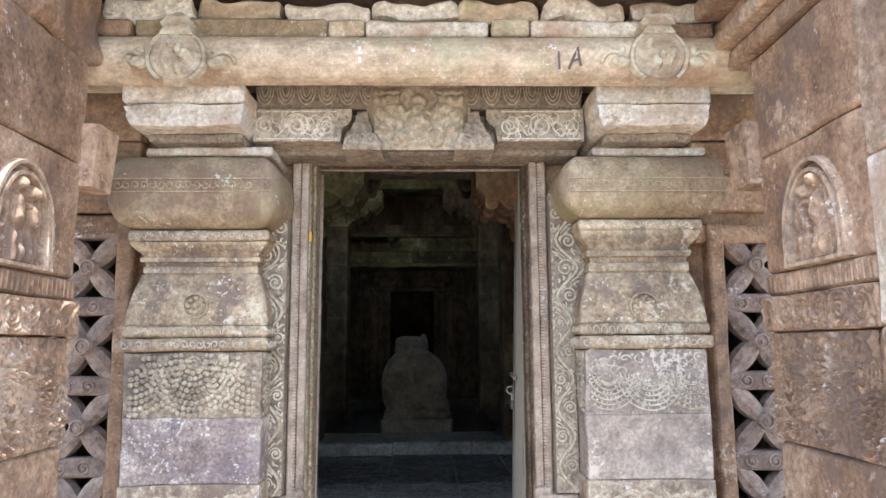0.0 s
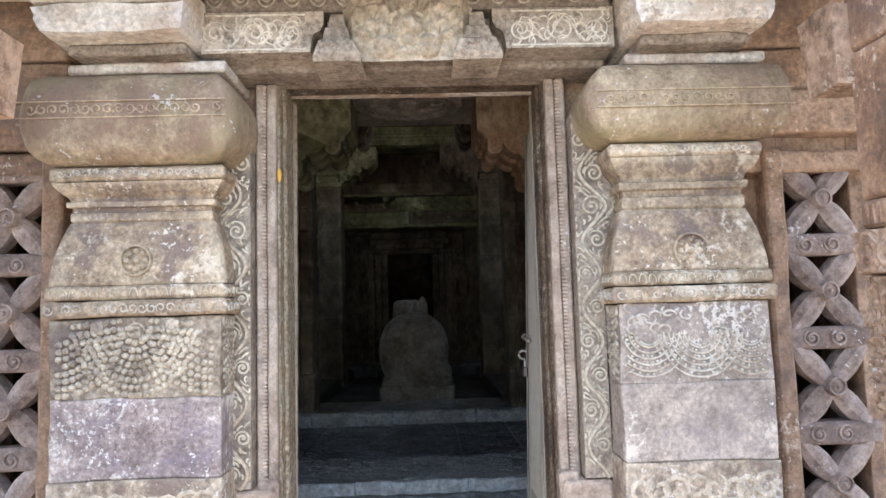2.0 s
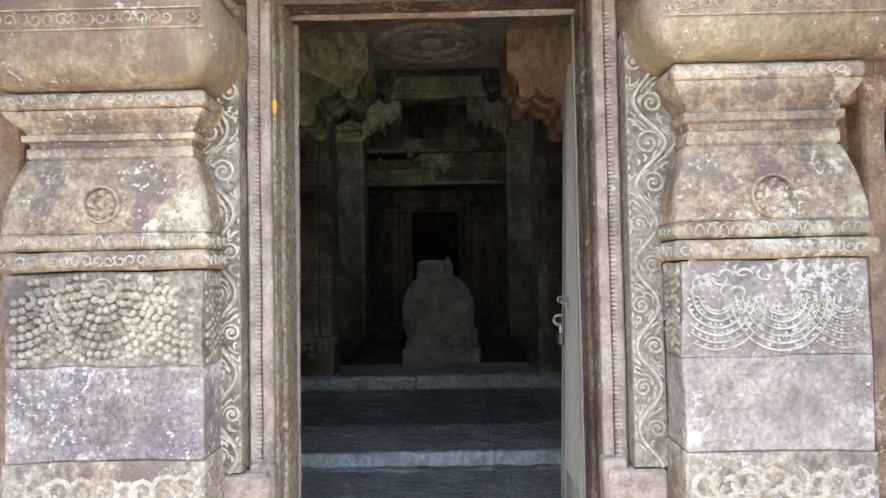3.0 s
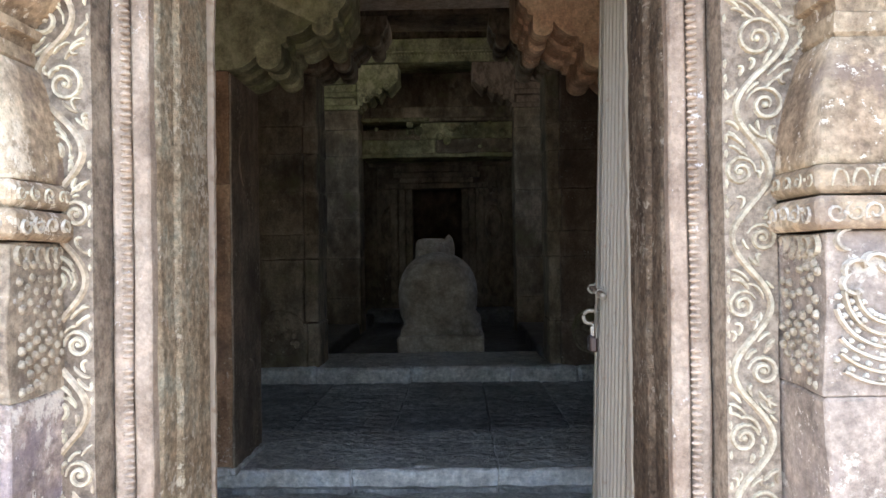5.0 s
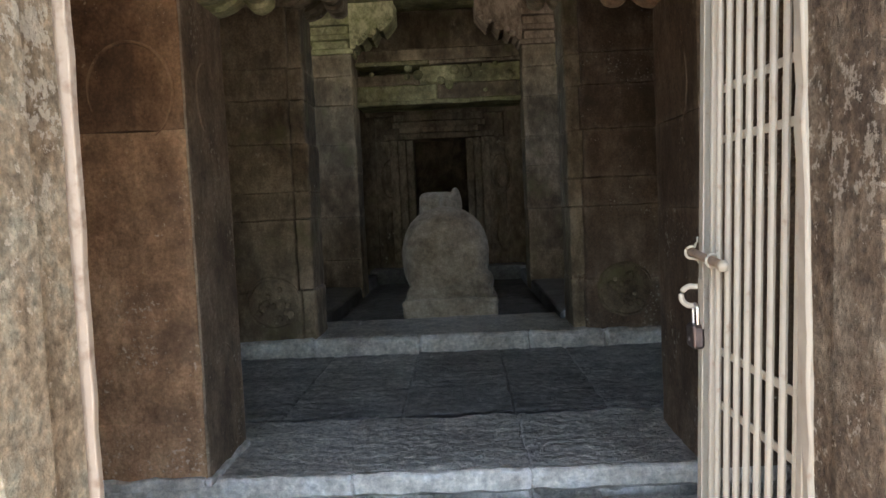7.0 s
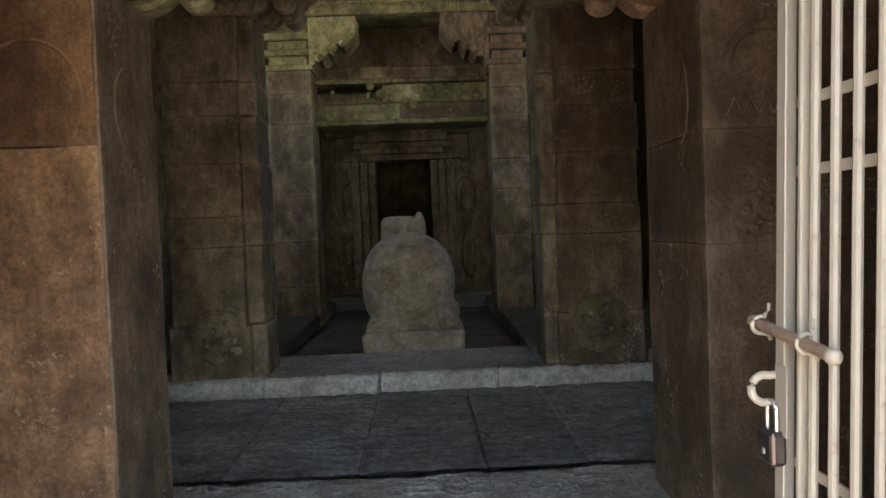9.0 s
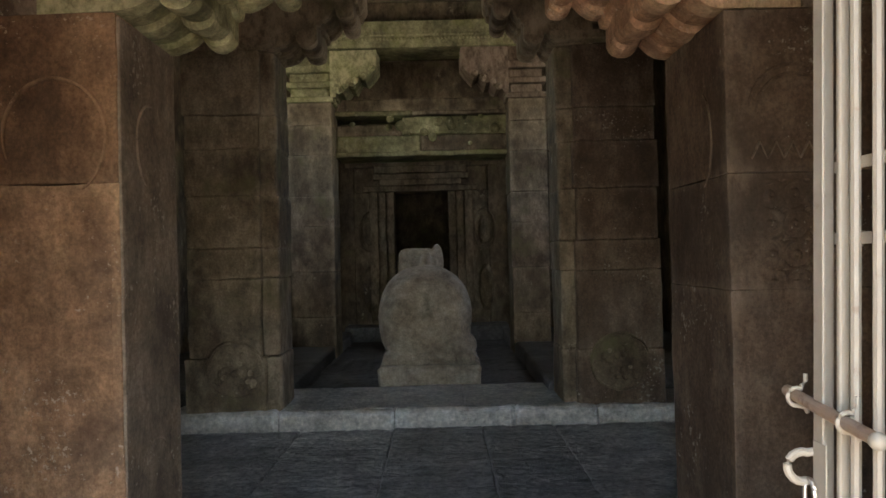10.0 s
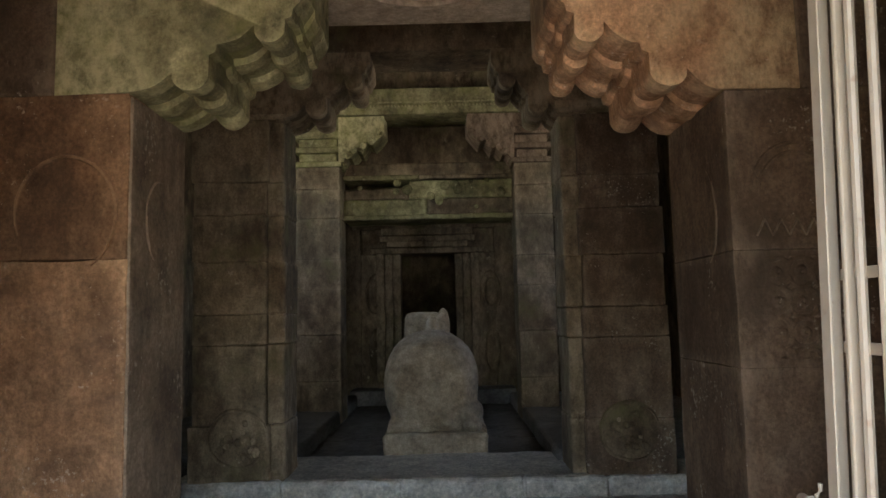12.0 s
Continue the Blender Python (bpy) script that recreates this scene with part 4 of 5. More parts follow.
# ================= beam with medallions =================
beam = thing("roll_beam", (0.04, 3.2, 2.52), "rounded sandstone beam with two carved medallions above the door", "beam")
prof = []
for i in range(13):
    a = radians(-88 + 176 * i / 12)
    prof.append((3.165 - 0.115 * math.cos(a), 2.676 + 0.105 * math.sin(a)))
prof += [(3.6, 2.78), (3.6, 2.70), (3.42, 2.695), (3.28, 2.65)]
part("shaft", wear(extrude_profile(prof, -1.75, 1.85, "x", 40), 0.004, 3), M_BEAM, beam, "", smooth=False)
for cx, zc, r, lab in ((-0.965, 2.648, 0.125, "horseshoe medallion with a pointed finial"), (1.04, 2.655, 0.125, "round horseshoe medallion worn smooth")):
    bm = bmesh.new()
    dome(bm, cx, zc, r, 0.045, front(3.055), 22)
    for f, hh in ((0.92, 0.028), (0.66, 0.034)):
        ridge(bm, arc(cx, zc - 0.004, r * f, r * f, -55, 235, 24), 0.013, hh, front(3.052), False)
    for q in range(7):
        dome(bm, cx + rng.uniform(-0.05, 0.05), zc + rng.uniform(-0.06, 0.05), rng.uniform(0.015, 0.035), 0.06, front(3.05), 8, rng.uniform(0.02, 0.04))
    if cx < 0:
        bm2 = loft([(zc + r * 0.7, cx - 0.07, cx + 0.07, 3.02, 3.2), (zc + r * 0.95, cx - 0.055, cx + 0.055, 3.02, 3.2), (zc + r * 1.15, cx - 0.07, cx + 0.07, 3.03, 3.2), (zc + r * 1.35, cx - 0.045, cx + 0.045, 3.03, 3.2), (zc + r * 1.6, cx - 0.012, cx + 0.012, 3.05, 3.2)], 4, 2)
    else:
        bm2 = loft([(zc + r * 0.75, cx - 0.07, cx + 0.07, 3.02, 3.2), (zc + r * 1.0, cx - 0.05, cx + 0.05, 3.02, 3.2), (zc + r * 1.1, cx - 0.075, cx + 0.075, 3.03, 3.2), (zc + r * 1.5, cx - 0.05, cx + 0.06, 3.04, 3.2)], 4, 2)
    tmp = bpy.data.meshes.new("tmp")
    bm2.to_mesh(tmp)
    bm2.free()
    bm.from_mesh(tmp)
    bpy.data.meshes.remove(tmp)
    for sg in (-1, 1):
        dome(bm, cx + sg * 0.16, zc - 0.02, 0.045, 0.03, front(3.055), 8, 0.03)
        dome(bm, cx + sg * 0.155, zc + 0.03, 0.022, 0.025, front(3.06), 7, 0.022)
        ridge(bm, arc(cx + sg * 0.19, zc - 0.03, 0.05, 0.05, 90 - sg * 90, 90 + sg * 60, 8), 0.012, 0.02, front(3.055))
    part("medallion", wear(bm, 0.004, 14), M_BEAM, beam, lab)
bm = bmesh.new()
ridge(bm, [(-0.215, 2.70), (-0.214, 2.665)], 0.007, 0.003, front(3.052), False)
ridge(bm, [(-0.213, 2.65), (-0.212, 2.625)], 0.006, 0.003, front(3.05), False)
solid("chalk_mark", bm, M_CHALK, "short white chalk stroke on the beam", "mark")
bm = bmesh.new()
ridge(bm, [(0.62, 2.68), (0.622, 2.60)], 0.005, 0.002, front(3.052), False)
ridge(bm, [(0.66, 2.60), (0.69, 2.67), (0.702, 2.70), (0.708, 2.64), (0.712, 2.615)], 0.006, 0.002, front(3.052), False)
ridge(bm, [(0.672, 2.635), (0.708, 2.648)], 0.005, 0.002, front(3.052), False)
solid("scratched_letters", bm, M_INK, "dark scratched strokes like the letters I A", "mark")

# loose course of stones on the beam
cs = [(-1.55, -1.2, M_RED), (-1.19, -0.362, M_CUSHION), (-0.355, -0.205, M_BEAM), (-0.197, 0.335, M_PALE), (0.345, 0.51, M_BEAM), (0.52, 1.12, M_PALE), (1.13, 1.33, M_RED), (1.34, 1.7, M_RED)]
course = thing("stone_course", (0, 3.3, 2.783), "course of uneven pale and red stones on the beam", "stone course")
for i, (a, b, m) in enumerate(cs):
    part("stone", block(a, b, 3.13 + rng.uniform(-0.015, 0.02), 3.6, 2.783, 2.862 + rng.uniform(-0.008, 0.008), 0.008, i, 0.05, 0.014), m, course)
course = thing("stone_course", (0, 3.3, 2.87), "rough broken stone course under the porch ceiling", "stone course")
for i in range(9):
    a = -1.7 + i * 0.38
    part("stone", block(a, a + 0.372, 3.17 + rng.uniform(-0.03, 0.03), 3.6, 2.874, 2.968 + rng.uniform(-0.03, 0.015), 0.034, i + 20, 0.035, 0.02), rng.choice((M_CORBEL, M_PALE, M_BEAM)), course)

# ================= pierced stone windows =================


def lattice(cx, half, edge, z_top, seed):
    t = thing("lattice_window", (cx, 3.72, 0.42), "pierced red sandstone lattice of crosses and rosettes", "lattice window", "pierced windows beside the door")
    y = 3.70
    part("window_jamb", block(edge - 0.04, edge + 0.04, y - 0.03, 3.80, 0.3, z_top + 0.1, 0.007, seed, 0.06), M_RED, t, "reddish worn stone window jamb")
    pitch, z = 0.38, 0.52
    k = 0
    while z < z_top + 0.05:
        b = part("bar", block(cx - half - 0.05, cx + half + 0.05, y, y + 0.10, z - 0.045, z + 0.045, 0.004, seed + k, 0.05), M_LATTICE, t)
        bm = bmesh.new()
        for u in (cx - half * 0.55, cx + half * 0.25):
            ridge(bm, spiral(u, z, 0.034, 0.008, 1.5, k), 0.007, 0.010, front(y))
            dome(bm, u, z, 0.012, 0.012, front(y), 7)
        part("bar_rosette", wear(bm, 0.002, 12), M_LATTICE, b)
        zc = z + pitch / 2
        if zc < z_top + 0.02:
            for sg in (-1, 1):
                pts = []
                bm = bmesh.new()
                d = Vector((half * sg, 0, pitch / 2 - 0.03))
                ln = d.length
                d.normalize()
                n_ = Vector((-d.z, 0, d.x))
                rows = []
                for i in range(13):
                    f = i / 12 * 2 - 1
                    c = Vector((cx, 0, zc)) + d * ln * f
                    w = 0.026 + 0.020 * math.sin(math.pi * abs(f)) ** 1.0
                    rows.append([bm.verts.new((c.x + n_.x * w * a, yy, c.z + n_.z * w * a)) for a, yy in ((-1, y + 0.02), (-0.35, y + 0.002), (0.35, y + 0.002), (1, y + 0.02), (1, y + 0.09), (-1, y + 0.09))])
                for a, b2 in zip(rows, rows[1:]):
                    for i in range(6):
                        bm.faces.new((a[i], a[(i + 1) % 6], b2[(i + 1) % 6], b2[i]))
                bm.faces.new(rows[0][::-1])
                bm.faces.new(rows[-1])
                part("cross_arm", wear(bm, 0.002, 10), M_LATTICE, t)
            bm = bmesh.new()
            dome(bm, cx, zc, 0.045, 0.03, front(y + 0.005), 14)
            ridge(bm, arc(cx, zc, 0.033, 0.033, 0, 360, 16), 0.006, 0.036, front(y + 0.003), False)
            dome(bm, cx, zc, 0.014, 0.04, front(y + 0.003), 8)
            part("rosette", wear(bm, 0.0015, 12), M_LATTICE, t)
        z += pitch
        k += 1
    part("head_band", block(cx - 0.3, cx + 0.3, y - 0.015, 3.8, z_top, z_top + 0.09, 0.004, seed + 9, 0.08), M_RED, t)
    return t


lattice(-1.585, 0.14, -1.405, 2.02, 3)
lattice(1.70, 0.14, 1.50, 1.96, 5)
# red stone courses over the windows
for xa, xb, sd in ((-2.2, -1.35, 1), (1.4, 2.2, 2)):
    for i, (z0, z1) in enumerate(((2.12, 2.30), (2.304, 2.48), (2.485, 2.9))):
        solid("wall_stone", block(xa, xb, 3.66 + 0.02 * (i % 2), 3.77, z0, z1, 0.006, sd + i, 0.07), M_RED, "red sandstone course above the pierced window", "stone", "courses above the windows")

# ================= porch pillars =================


def porch_pillar(x, way, y0, y1, seed, mouldings):
    """A square carved pillar; its inner face at x looks way."""
    t = thing("porch_pillar", (x - way * 0.3, (y0 + y1) / 2, 0), "square red sandstone porch pillar with a carved niche and lace-like bands", "pillar", "porch pillars")
    xa, xb = (x, x + 0.62) if way < 0 else (x - 0.62, x)
    pl = side(x, way)

    def seg(name, z0, z1, out, mat=M_RED, label=""):
        return part(name, block(xa - out, xb + out, y0 - out, y1 + out, z0, z1, 0.006, seed + z0, 0.07), mat, t, label)
    seg("foot", 0.0, 0.5, 0.02)
    seg("plain_face", 0.503, 1.10, -0.005, M_REDPALE)
    pan = seg("carved_panel", 1.103, 1.50, 0.0)

    def lace(u, v):
        """Hanging scallops of beadwork under a row of knots."""
        f = (u - y0) / (y1 - y0) * 3
        cu = y0 + (math.floor(f) + 0.5) * (y1 - y0) / 3
        du, dv = (u - cu) / 0.115, (v - 1.40) / 0.31
        r = math.hypot(du, dv)
        th = math.atan2(dv, du)
        h = 0.024 * max(0.0, 0.3 + 0.7 * math.sin(38 * r)) * (0.4 + 0.6 * max(0.0, math.sin(th * round(8 + 26 * r))))
        if v > 1.40 or r > 1.1:
            q = Vector((u * 40, v * 40, seed))
            h = 0.016 * max(0.0, noise.noise(q) + 0.2) + 0.006 * abs(math.sin(u * 95))
        p = Vector((u * 9, v * 9, seed))
        return h * (0.6 + 0.8 * (0.5 + noise.noise(p))) + 0.003 * noise.noise(p * 4) - 0.001
    bm = relief_field(y0 + 0.008, y1 - 0.008, 1.108, 1.495, pl, lace, 240)
    part("lace_carving", bm, M_REDPALE, pan, "dense worn lace-like beadwork")
    bd = seg("scroll_band", 1.503, 1.635, 0.018)

    def foliage(u, v):
        q = Vector((u * 30, v * 30, seed + 3))
        ring = abs(math.sin(math.hypot((u % 0.11) - 0.055, v - 1.57) * 150))
        return 0.014 * max(0.0, 0.55 * ring + 0.8 * noise.noise(q) - 0.1) - 0.001
    part("scroll_carving", relief_field(y0 - 0.01, y1 + 0.01, 1.507, 1.631, side(x + way * 0.019, way), foliage, 120), M_REDPALE, bd, "dense worn foliage carving")
    bd = seg("leaf_band", 1.638, 1.72, 0.006)
    bm = bmesh.new()
    for i in range(int((y1 - y0) / 0.03)):
        ridge(bm, [(y0 + 0.015 + i * 0.03, 1.65), (y0 + 0.02 + i * 0.03, 1.71)], 0.008, 0.010, side(x + way * 0.006, way))
    part("leaf_carving", wear(bm, 0.003, 14), M_RED, bd)
    up = seg("niche_face", 1.723, 2.18, 0.0)
    yc, zc = (y0 + y1) / 2 - 0.04, 1.80
    bm = bmesh.new()
    for r_ in (1.0, 0.86):
        pts = [(yc - 0.18 * r_, 1.73)] + arc(yc, zc + 0.02, 0.18 * r_, 0.265 * r_, 180, 0, 22) + [(yc + 0.18 * r_, 1.73)]
        ridge(bm, pts, 0.013, 0.03, pl, False)
    ridge(bm, [(yc - 0.19, 1.735), (yc + 0.19, 1.735)], 0.012, 0.03, pl, False)
    part("niche_arch", wear(bm, 0.003, 12), M_REDPALE, up, "carved round arch of a niche")
    shapes = ((-0.03, 0.205, 0.027, 0.032, 0.06), (-0.035, 0.11, 0.035, 0.075, 0.052), (-0.055, -0.01, 0.019, 0.085, 0.045), (-0.018, -0.01, 0.019, 0.085, 0.042),
              (0.045, 0.185, 0.025, 0.03, 0.055), (0.05, 0.10, 0.033, 0.065, 0.047), (0.04, -0.01, 0.018, 0.08, 0.042), (0.075, -0.01, 0.018, 0.07, 0.036),
              (-0.088, 0.12, 0.016, 0.07, 0.03), (0.10, 0.10, 0.016, 0.08, 0.03), (0.005, 0.135, 0.055, 0.016, 0.046))

    def figure(u, v):
        h = max(hh * bump_at(u, v, yc + du, zc + dv, ru, rv) for du, dv, ru, rv, hh in shapes)
        p = Vector((u * 20, v * 20, seed))
        return h * 0.75 * (1 + 0.4 * noise.noise(p)) + 0.006 * noise.noise(p * 1.6) - 0.002
    part("niche_relief", relief_field(yc - 0.15, yc + 0.15, 1.745, 2.055, pl, figure, 80), M_REDPALE, up, "worn relief in the niche")
    seg("upper_block", 2.183, 2.60, 0.004)
    if mouldings:
        for i, (z0, z1, o) in enumerate(((2.603, 2.68, 0.05), (2.684, 2.75, 0.11), (2.755, 2.83, 0.07), (2.835, 2.93, 0.16), (2.935, 3.02, 0.12))):
            x_in = x + way * o
            a, b = (x_in, xb) if way < 0 else (xa, x_in)
            part("cornice_course", block(a, b, 2.32, y1 + 0.16, z0, z1, 0.008, seed + i, 0.08, 0.014), M_REDPALE if i % 2 else M_RED, t)
    else:
        bm = grid_box(bmesh.new(), xa, xb + 0.02, y0 - 0.1, y1 + 0.06, 2.603, 3.02, 0.06, 0.03)
        part("broken_top", wear(wear(bm, 0.03, 4, seed), 0.012, 12), M_RED, t, "broken red stone top with a rough edge")
    # small hanging bracket towards the door wall
    part("bracket", wear(loft([(2.09, x - 0.05, x + 0.10, y1 - 0.02, y1 + 0.14) if way < 0 else (2.09, x - 0.10, x + 0.05, y1 - 0.02, y1 + 0.14),
                               (2.34, x - 0.06, x + 0.10, y1 - 0.02, y1 + 0.16) if way < 0 else (2.34, x - 0.10, x + 0.07, y1 - 0.02, y1 + 0.16)], 4, 4), 0.008, 10, seed), M_RED, t, "small hanging stone bracket")
    return t


porch_pillar(1.39, -1, 2.30, 2.96, 4, True)
porch_pillar(-1.30, 1, 2.30, 3.0, 7, False)
# pale reeded outer pillars next to the carved ones
for xa, xb, sd in ((1.376, 2.0, 3), (-1.9, -1.28, 4)):
    t = thing("porch_pier", ((xa + xb) / 2, 2.05, 0), "pale worn sandstone pier at the porch edge", "pier", "porch piers")
    for i in range(6):
        part("stone", block(xa, xb, 1.86, 2.285, i * 0.504, (i + 1) * 0.504 - 0.004, 0.006, sd + i, 0.08), M_PALE if i % 2 else M_REDPALE, t)

# ================= iron gate =================
GX = 0.594
gate = thing("iron_gate", (GX, 4.04, 0.12), "cream-painted iron bar gate leaf standing open", "gate")


def lean(bm):
    """The leaf hangs a little out of plumb."""
    for v in bm.verts:
        v.co.x += (v.co.z - 1.4) * 0.03
    return bm


def bar(x0, x1, y0, y1, z0, z1, r=0.0025):
    return lean(grid_box(bmesh.new(), x0, x1, y0, y1, z0, z1, 5.0, r))


part("latch_stile", bar(GX - 0.014, GX - 0.010, 4.466, 4.49, 0.12, 2.34), M_CREAM, gate)
part("latch_stile", bar(GX - 0.010, GX + 0.014, 4.486, 4.49, 0.12, 2.34, 0.001), M_CREAM, gate)
part("inner_stile", bar(GX - 0.008, GX + 0.008, 4.434, 4.444, 0.14, 2.32), M_CREAM, gate)
part("hinge_stile", bar(GX - 0.014, GX + 0.014, 4.03, 4.05, 0.12, 2.34), M_CREAM, gate)
for i in range(8):
    y = 4.411 - 0.0478 * i
    part("upright_bar", lean(tube([(GX + 0.002 * math.sin(i), y, 0.14), (GX, y, 1.2), (GX, y, 2.33)], 0.0068, 8)), M_CREAM, gate)
for z in (0.13, 0.56, 0.69, 0.98, 1.09, 1.52, 1.62, 2.10, 2.20, 2.33):
    part("rail", bar(GX + 0.004, GX + 0.0085, 4.04, 4.47, z - 0.008, z + 0.008, 0.001), M_CREAM, gate)
part("kick_plate", bar(GX - 0.004, GX - 0.001, 4.05, 4.45, 0.14, 0.55, 0.001), M_CREAM, gate)
# sliding bolt in two looped staples
part("bolt_rod", tube([(GX - 0.012, 4.575, 1.288), (GX - 0.020, 4.44, 1.280), (GX - 0.024, 4.335, 1.274)], 0.009, 12), M_RUST, gate, "brown round sliding bolt rod")
bm = bmesh.new()
bmesh.ops.create_uvsphere(bm, u_segments=12, v_segments=8, radius=0.0115, matrix=Matrix.Translation((GX - 0.0245, 4.331, 1.2735)))
part("bolt_knob", bm, M_CREAM, gate, "", True)
for y, zz in ((4.535, 1.286), (4.405, 1.278)):
    xx = GX - 0.018
    pts = [(GX - 0.004, y, zz + 0.034), (GX - 0.004, y, zz + 0.024), (GX - 0.010, y, zz + 0.017)]
    pts += [(xx + 0.0135 * math.cos(radians(a)), y, zz + 0.0135 * math.sin(radians(a))) for a in range(60, 300, 24)]
    pts += [(GX - 0.006, y, zz - 0.016), (GX - 0.002, y, zz - 0.024)]
    part("staple", tube(pts, 0.0033, 7), M_CREAM, gate, "bent wire staple")
hk = [(GX - 0.036 + 0.021 * math.cos(radians(a)), 4.49, 1.196 + 0.021 * math.sin(radians(a))) for a in range(70, 310, 20)]
part("hasp_hook", tube([(GX - 0.004, 4.487, 1.214), (GX - 0.018, 4.489, 1.217)] + hk, 0.0062, 9), M_CREAM, gate, "curled cream iron hasp hook")
part("hasp_plate", bar(GX - 0.017, GX - 0.0145, 4.452, 4.485, 1.13, 1.235, 0.001), M_CREAM, gate)

LX, LYY = GX - 0.034, 4.483
lock = thing("padlock", (LX, LYY, 1.09), "dark steel padlock hanging from the gate hasp", "padlock")
pts = [(LX + 0.004, LYY + 0.0135 * math.cos(radians(a)), 1.160 + 0.02 * math.sin(radians(a))) for a in range(0, 181, 20)]
part("shackle", tube([(LX + 0.004, LYY + 0.0135, 1.135)] + pts + [(LX + 0.004, LYY - 0.0135, 1.135)], 0.0036, 8), M_STEEL, lock, "bright steel shackle")
bm = grid_box(bmesh.new(), LX - 0.010, LX + 0.016, LYY - 0.024, LYY + 0.024, 1.085, 1.137, 0.012, 0.008)
part("lock_body", bm, M_DARKSTEEL, lock)
bm = bmesh.new()
dome(bm, LYY, 1.105, 0.006, 0.002, side(LX - 0.010, -1), 10)
part("keyhole_plate", bm, M_STEEL, lock)

# flat frame irons mortared to the reveals
fr = thing("gate_frame", (0.035, 4.05, 0.1), "cream-painted flat iron gate frame fixed in the doorway", "gate frame")
bm = grid_box(bmesh.new(), -0.545, -0.508, 4.032, 4.050, 0.09, 2.40, 0.05, 0.002)
for v in bm.verts:
    v.co.x += 0.006 + (v.co.z - 2.0) * 0.007
part("frame_upright", wear(bm, 0.003, 20), M_DUSTY, fr, "dusty cream flat iron upright")
bm = grid_box(bmesh.new(), 0.565, 0.60, 4.0, 4.03, 0.09, 2.40, 0.04, 0.004)
part("frame_upright", wear(bm, 0.004, 30), M_CREAM, fr, "rough mortared cream upright")

# ================= front piers of the hall with scroll brackets =================


def stone_pier(name, label, x0, x1, y0, y1, heights, mats, group, seed, amp=0.006, jog=0.008, flare=0.0, edge=0.011):
    t = thing(name, ((x0 + x1) / 2, (y0 + y1) / 2, heights[0]), label, "pier", group)
    for i, (a, b) in enumerate(zip(heights, heights[1:])):
        o = rng.uniform(-jog, jog) + (flare if i == 0 else 0)
        q = rng.uniform(-jog, jog)
        part("stone", block(x0 - o, x1 + o, y0 + q, y1 - q, a + 0.0006, b - 0.0006, amp, seed + i, 0.07, edge), mats[i % len(mats)], t)
    return t


PY0, PY1 = 6.05, 6.60
# the upper stone's shade is painted by its darker red
lp = stone_pier("hall_pier", "reddish stone pier with round carved medallions", -1.95, -1.135, PY0, PY1, [0.2, 1.81, 2.44], (M_HALLRED, M_SHADERED), "front piers of the hall", 3, 0.005, 0.003, 0, 0.004)
bm = bmesh.new()
ridge(bm, arc(-1.36, 1.98, 0.19, 0.22, -60, 200, 22), 0.009, 0.014, front(PY0 - 0.004), True)
part("medallion_carving", wear(bm, 0.005, 12), M_SHADERED, lp, "faint worn round carving")


def worn_face(u, v):
    """A face once carved, now only shallow hollows and humps."""
    p = Vector((u * 9, v * 7, 2.0))
    return 0.004 + 0.010 * max(0.0, noise.noise(p)) + 0.006 * max(0.0, noise.noise(p * 2.6))


part("worn_carving", relief_field(-1.60, -1.16, 0.5, 1.76, front(PY0 - 0.002), worn_face, 60), M_HALLRED, lp, "faint worn carving")
bm = bmesh.new()
ridge(bm, arc(6.33, 1.98, 0.14, 0.17, 90, 250, 18), 0.007, 0.010, side(-1.126, 1))
ridge(bm, arc(6.33, 0.6, 0.15, 0.2, 20, 130, 18), 0.007, 0.007, side(-1.126, 1))
part("side_carving", wear(bm, 0.004, 12), M_HALLBROWN, lp, kind="stuff")
# thin sheet, darker and greyer than the pier's front
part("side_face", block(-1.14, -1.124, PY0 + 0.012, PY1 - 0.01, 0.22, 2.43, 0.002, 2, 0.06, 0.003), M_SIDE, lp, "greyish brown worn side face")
bm = grid_box(bmesh.new(), -1.14, -1.108, PY0 - 0.02, PY1, 0.19, 0.232, 0.03, 0.008)
grid_box(bm, -1.7, -1.14, PY0 - 0.024, PY0 + 0.01, 0.19, 0.24, 0.03, 0.008)
part("mortar_seam", wear(wear(bm, 0.012, 9), 0.006, 25), M_STEP, lp, "ragged pale lime mortar along the foot")
rp = stone_pier("hall_pier", "dark brown stone pier carved with hanging ornament", 1.115, 1.95, PY0, 6.72, [0.2, 1.36, 1.79, 2.40], (M_HALLBROWN,), "front piers of the hall", 5, 0.005, 0.003, 0, 0.004)
bm = bmesh.new()
pl = front(PY0 - 0.007)
ridge(bm, arc(1.36, 2.0, 0.17, 0.19, 0, 180, 18), 0.008, 0.008, pl)
ridge(bm, arc(1.36, 2.0, 0.14, 0.155, 0, 180, 18), 0.007, 0.008, pl)
for i in range(6):
    ridge(bm, [(1.2 + 0.06 * i, 1.84), (1.23 + 0.06 * i, 1.90), (1.26 + 0.06 * i, 1.84)], 0.008, 0.014, pl)
part("arch_carving", wear(bm, 0.002, 12), M_HALLBROWN, rp, "carved arch above a row of leaf points", kind="stuff")


def ornament(u, v):
    """A square of knotted scrolls under a row of rosettes."""
    x = abs(u - 1.40)
    ring = math.sin(math.hypot((x % 0.09) - 0.045, (v % 0.11) - 0.055) * 140)
    return 0.001 + 0.013 * max(0.0, 0.6 * ring + 0.9 * noise.noise(Vector((x * 24, v * 24, 1.0)))) * min(1.0, max(0.0, (0.17 - x) / 0.03))


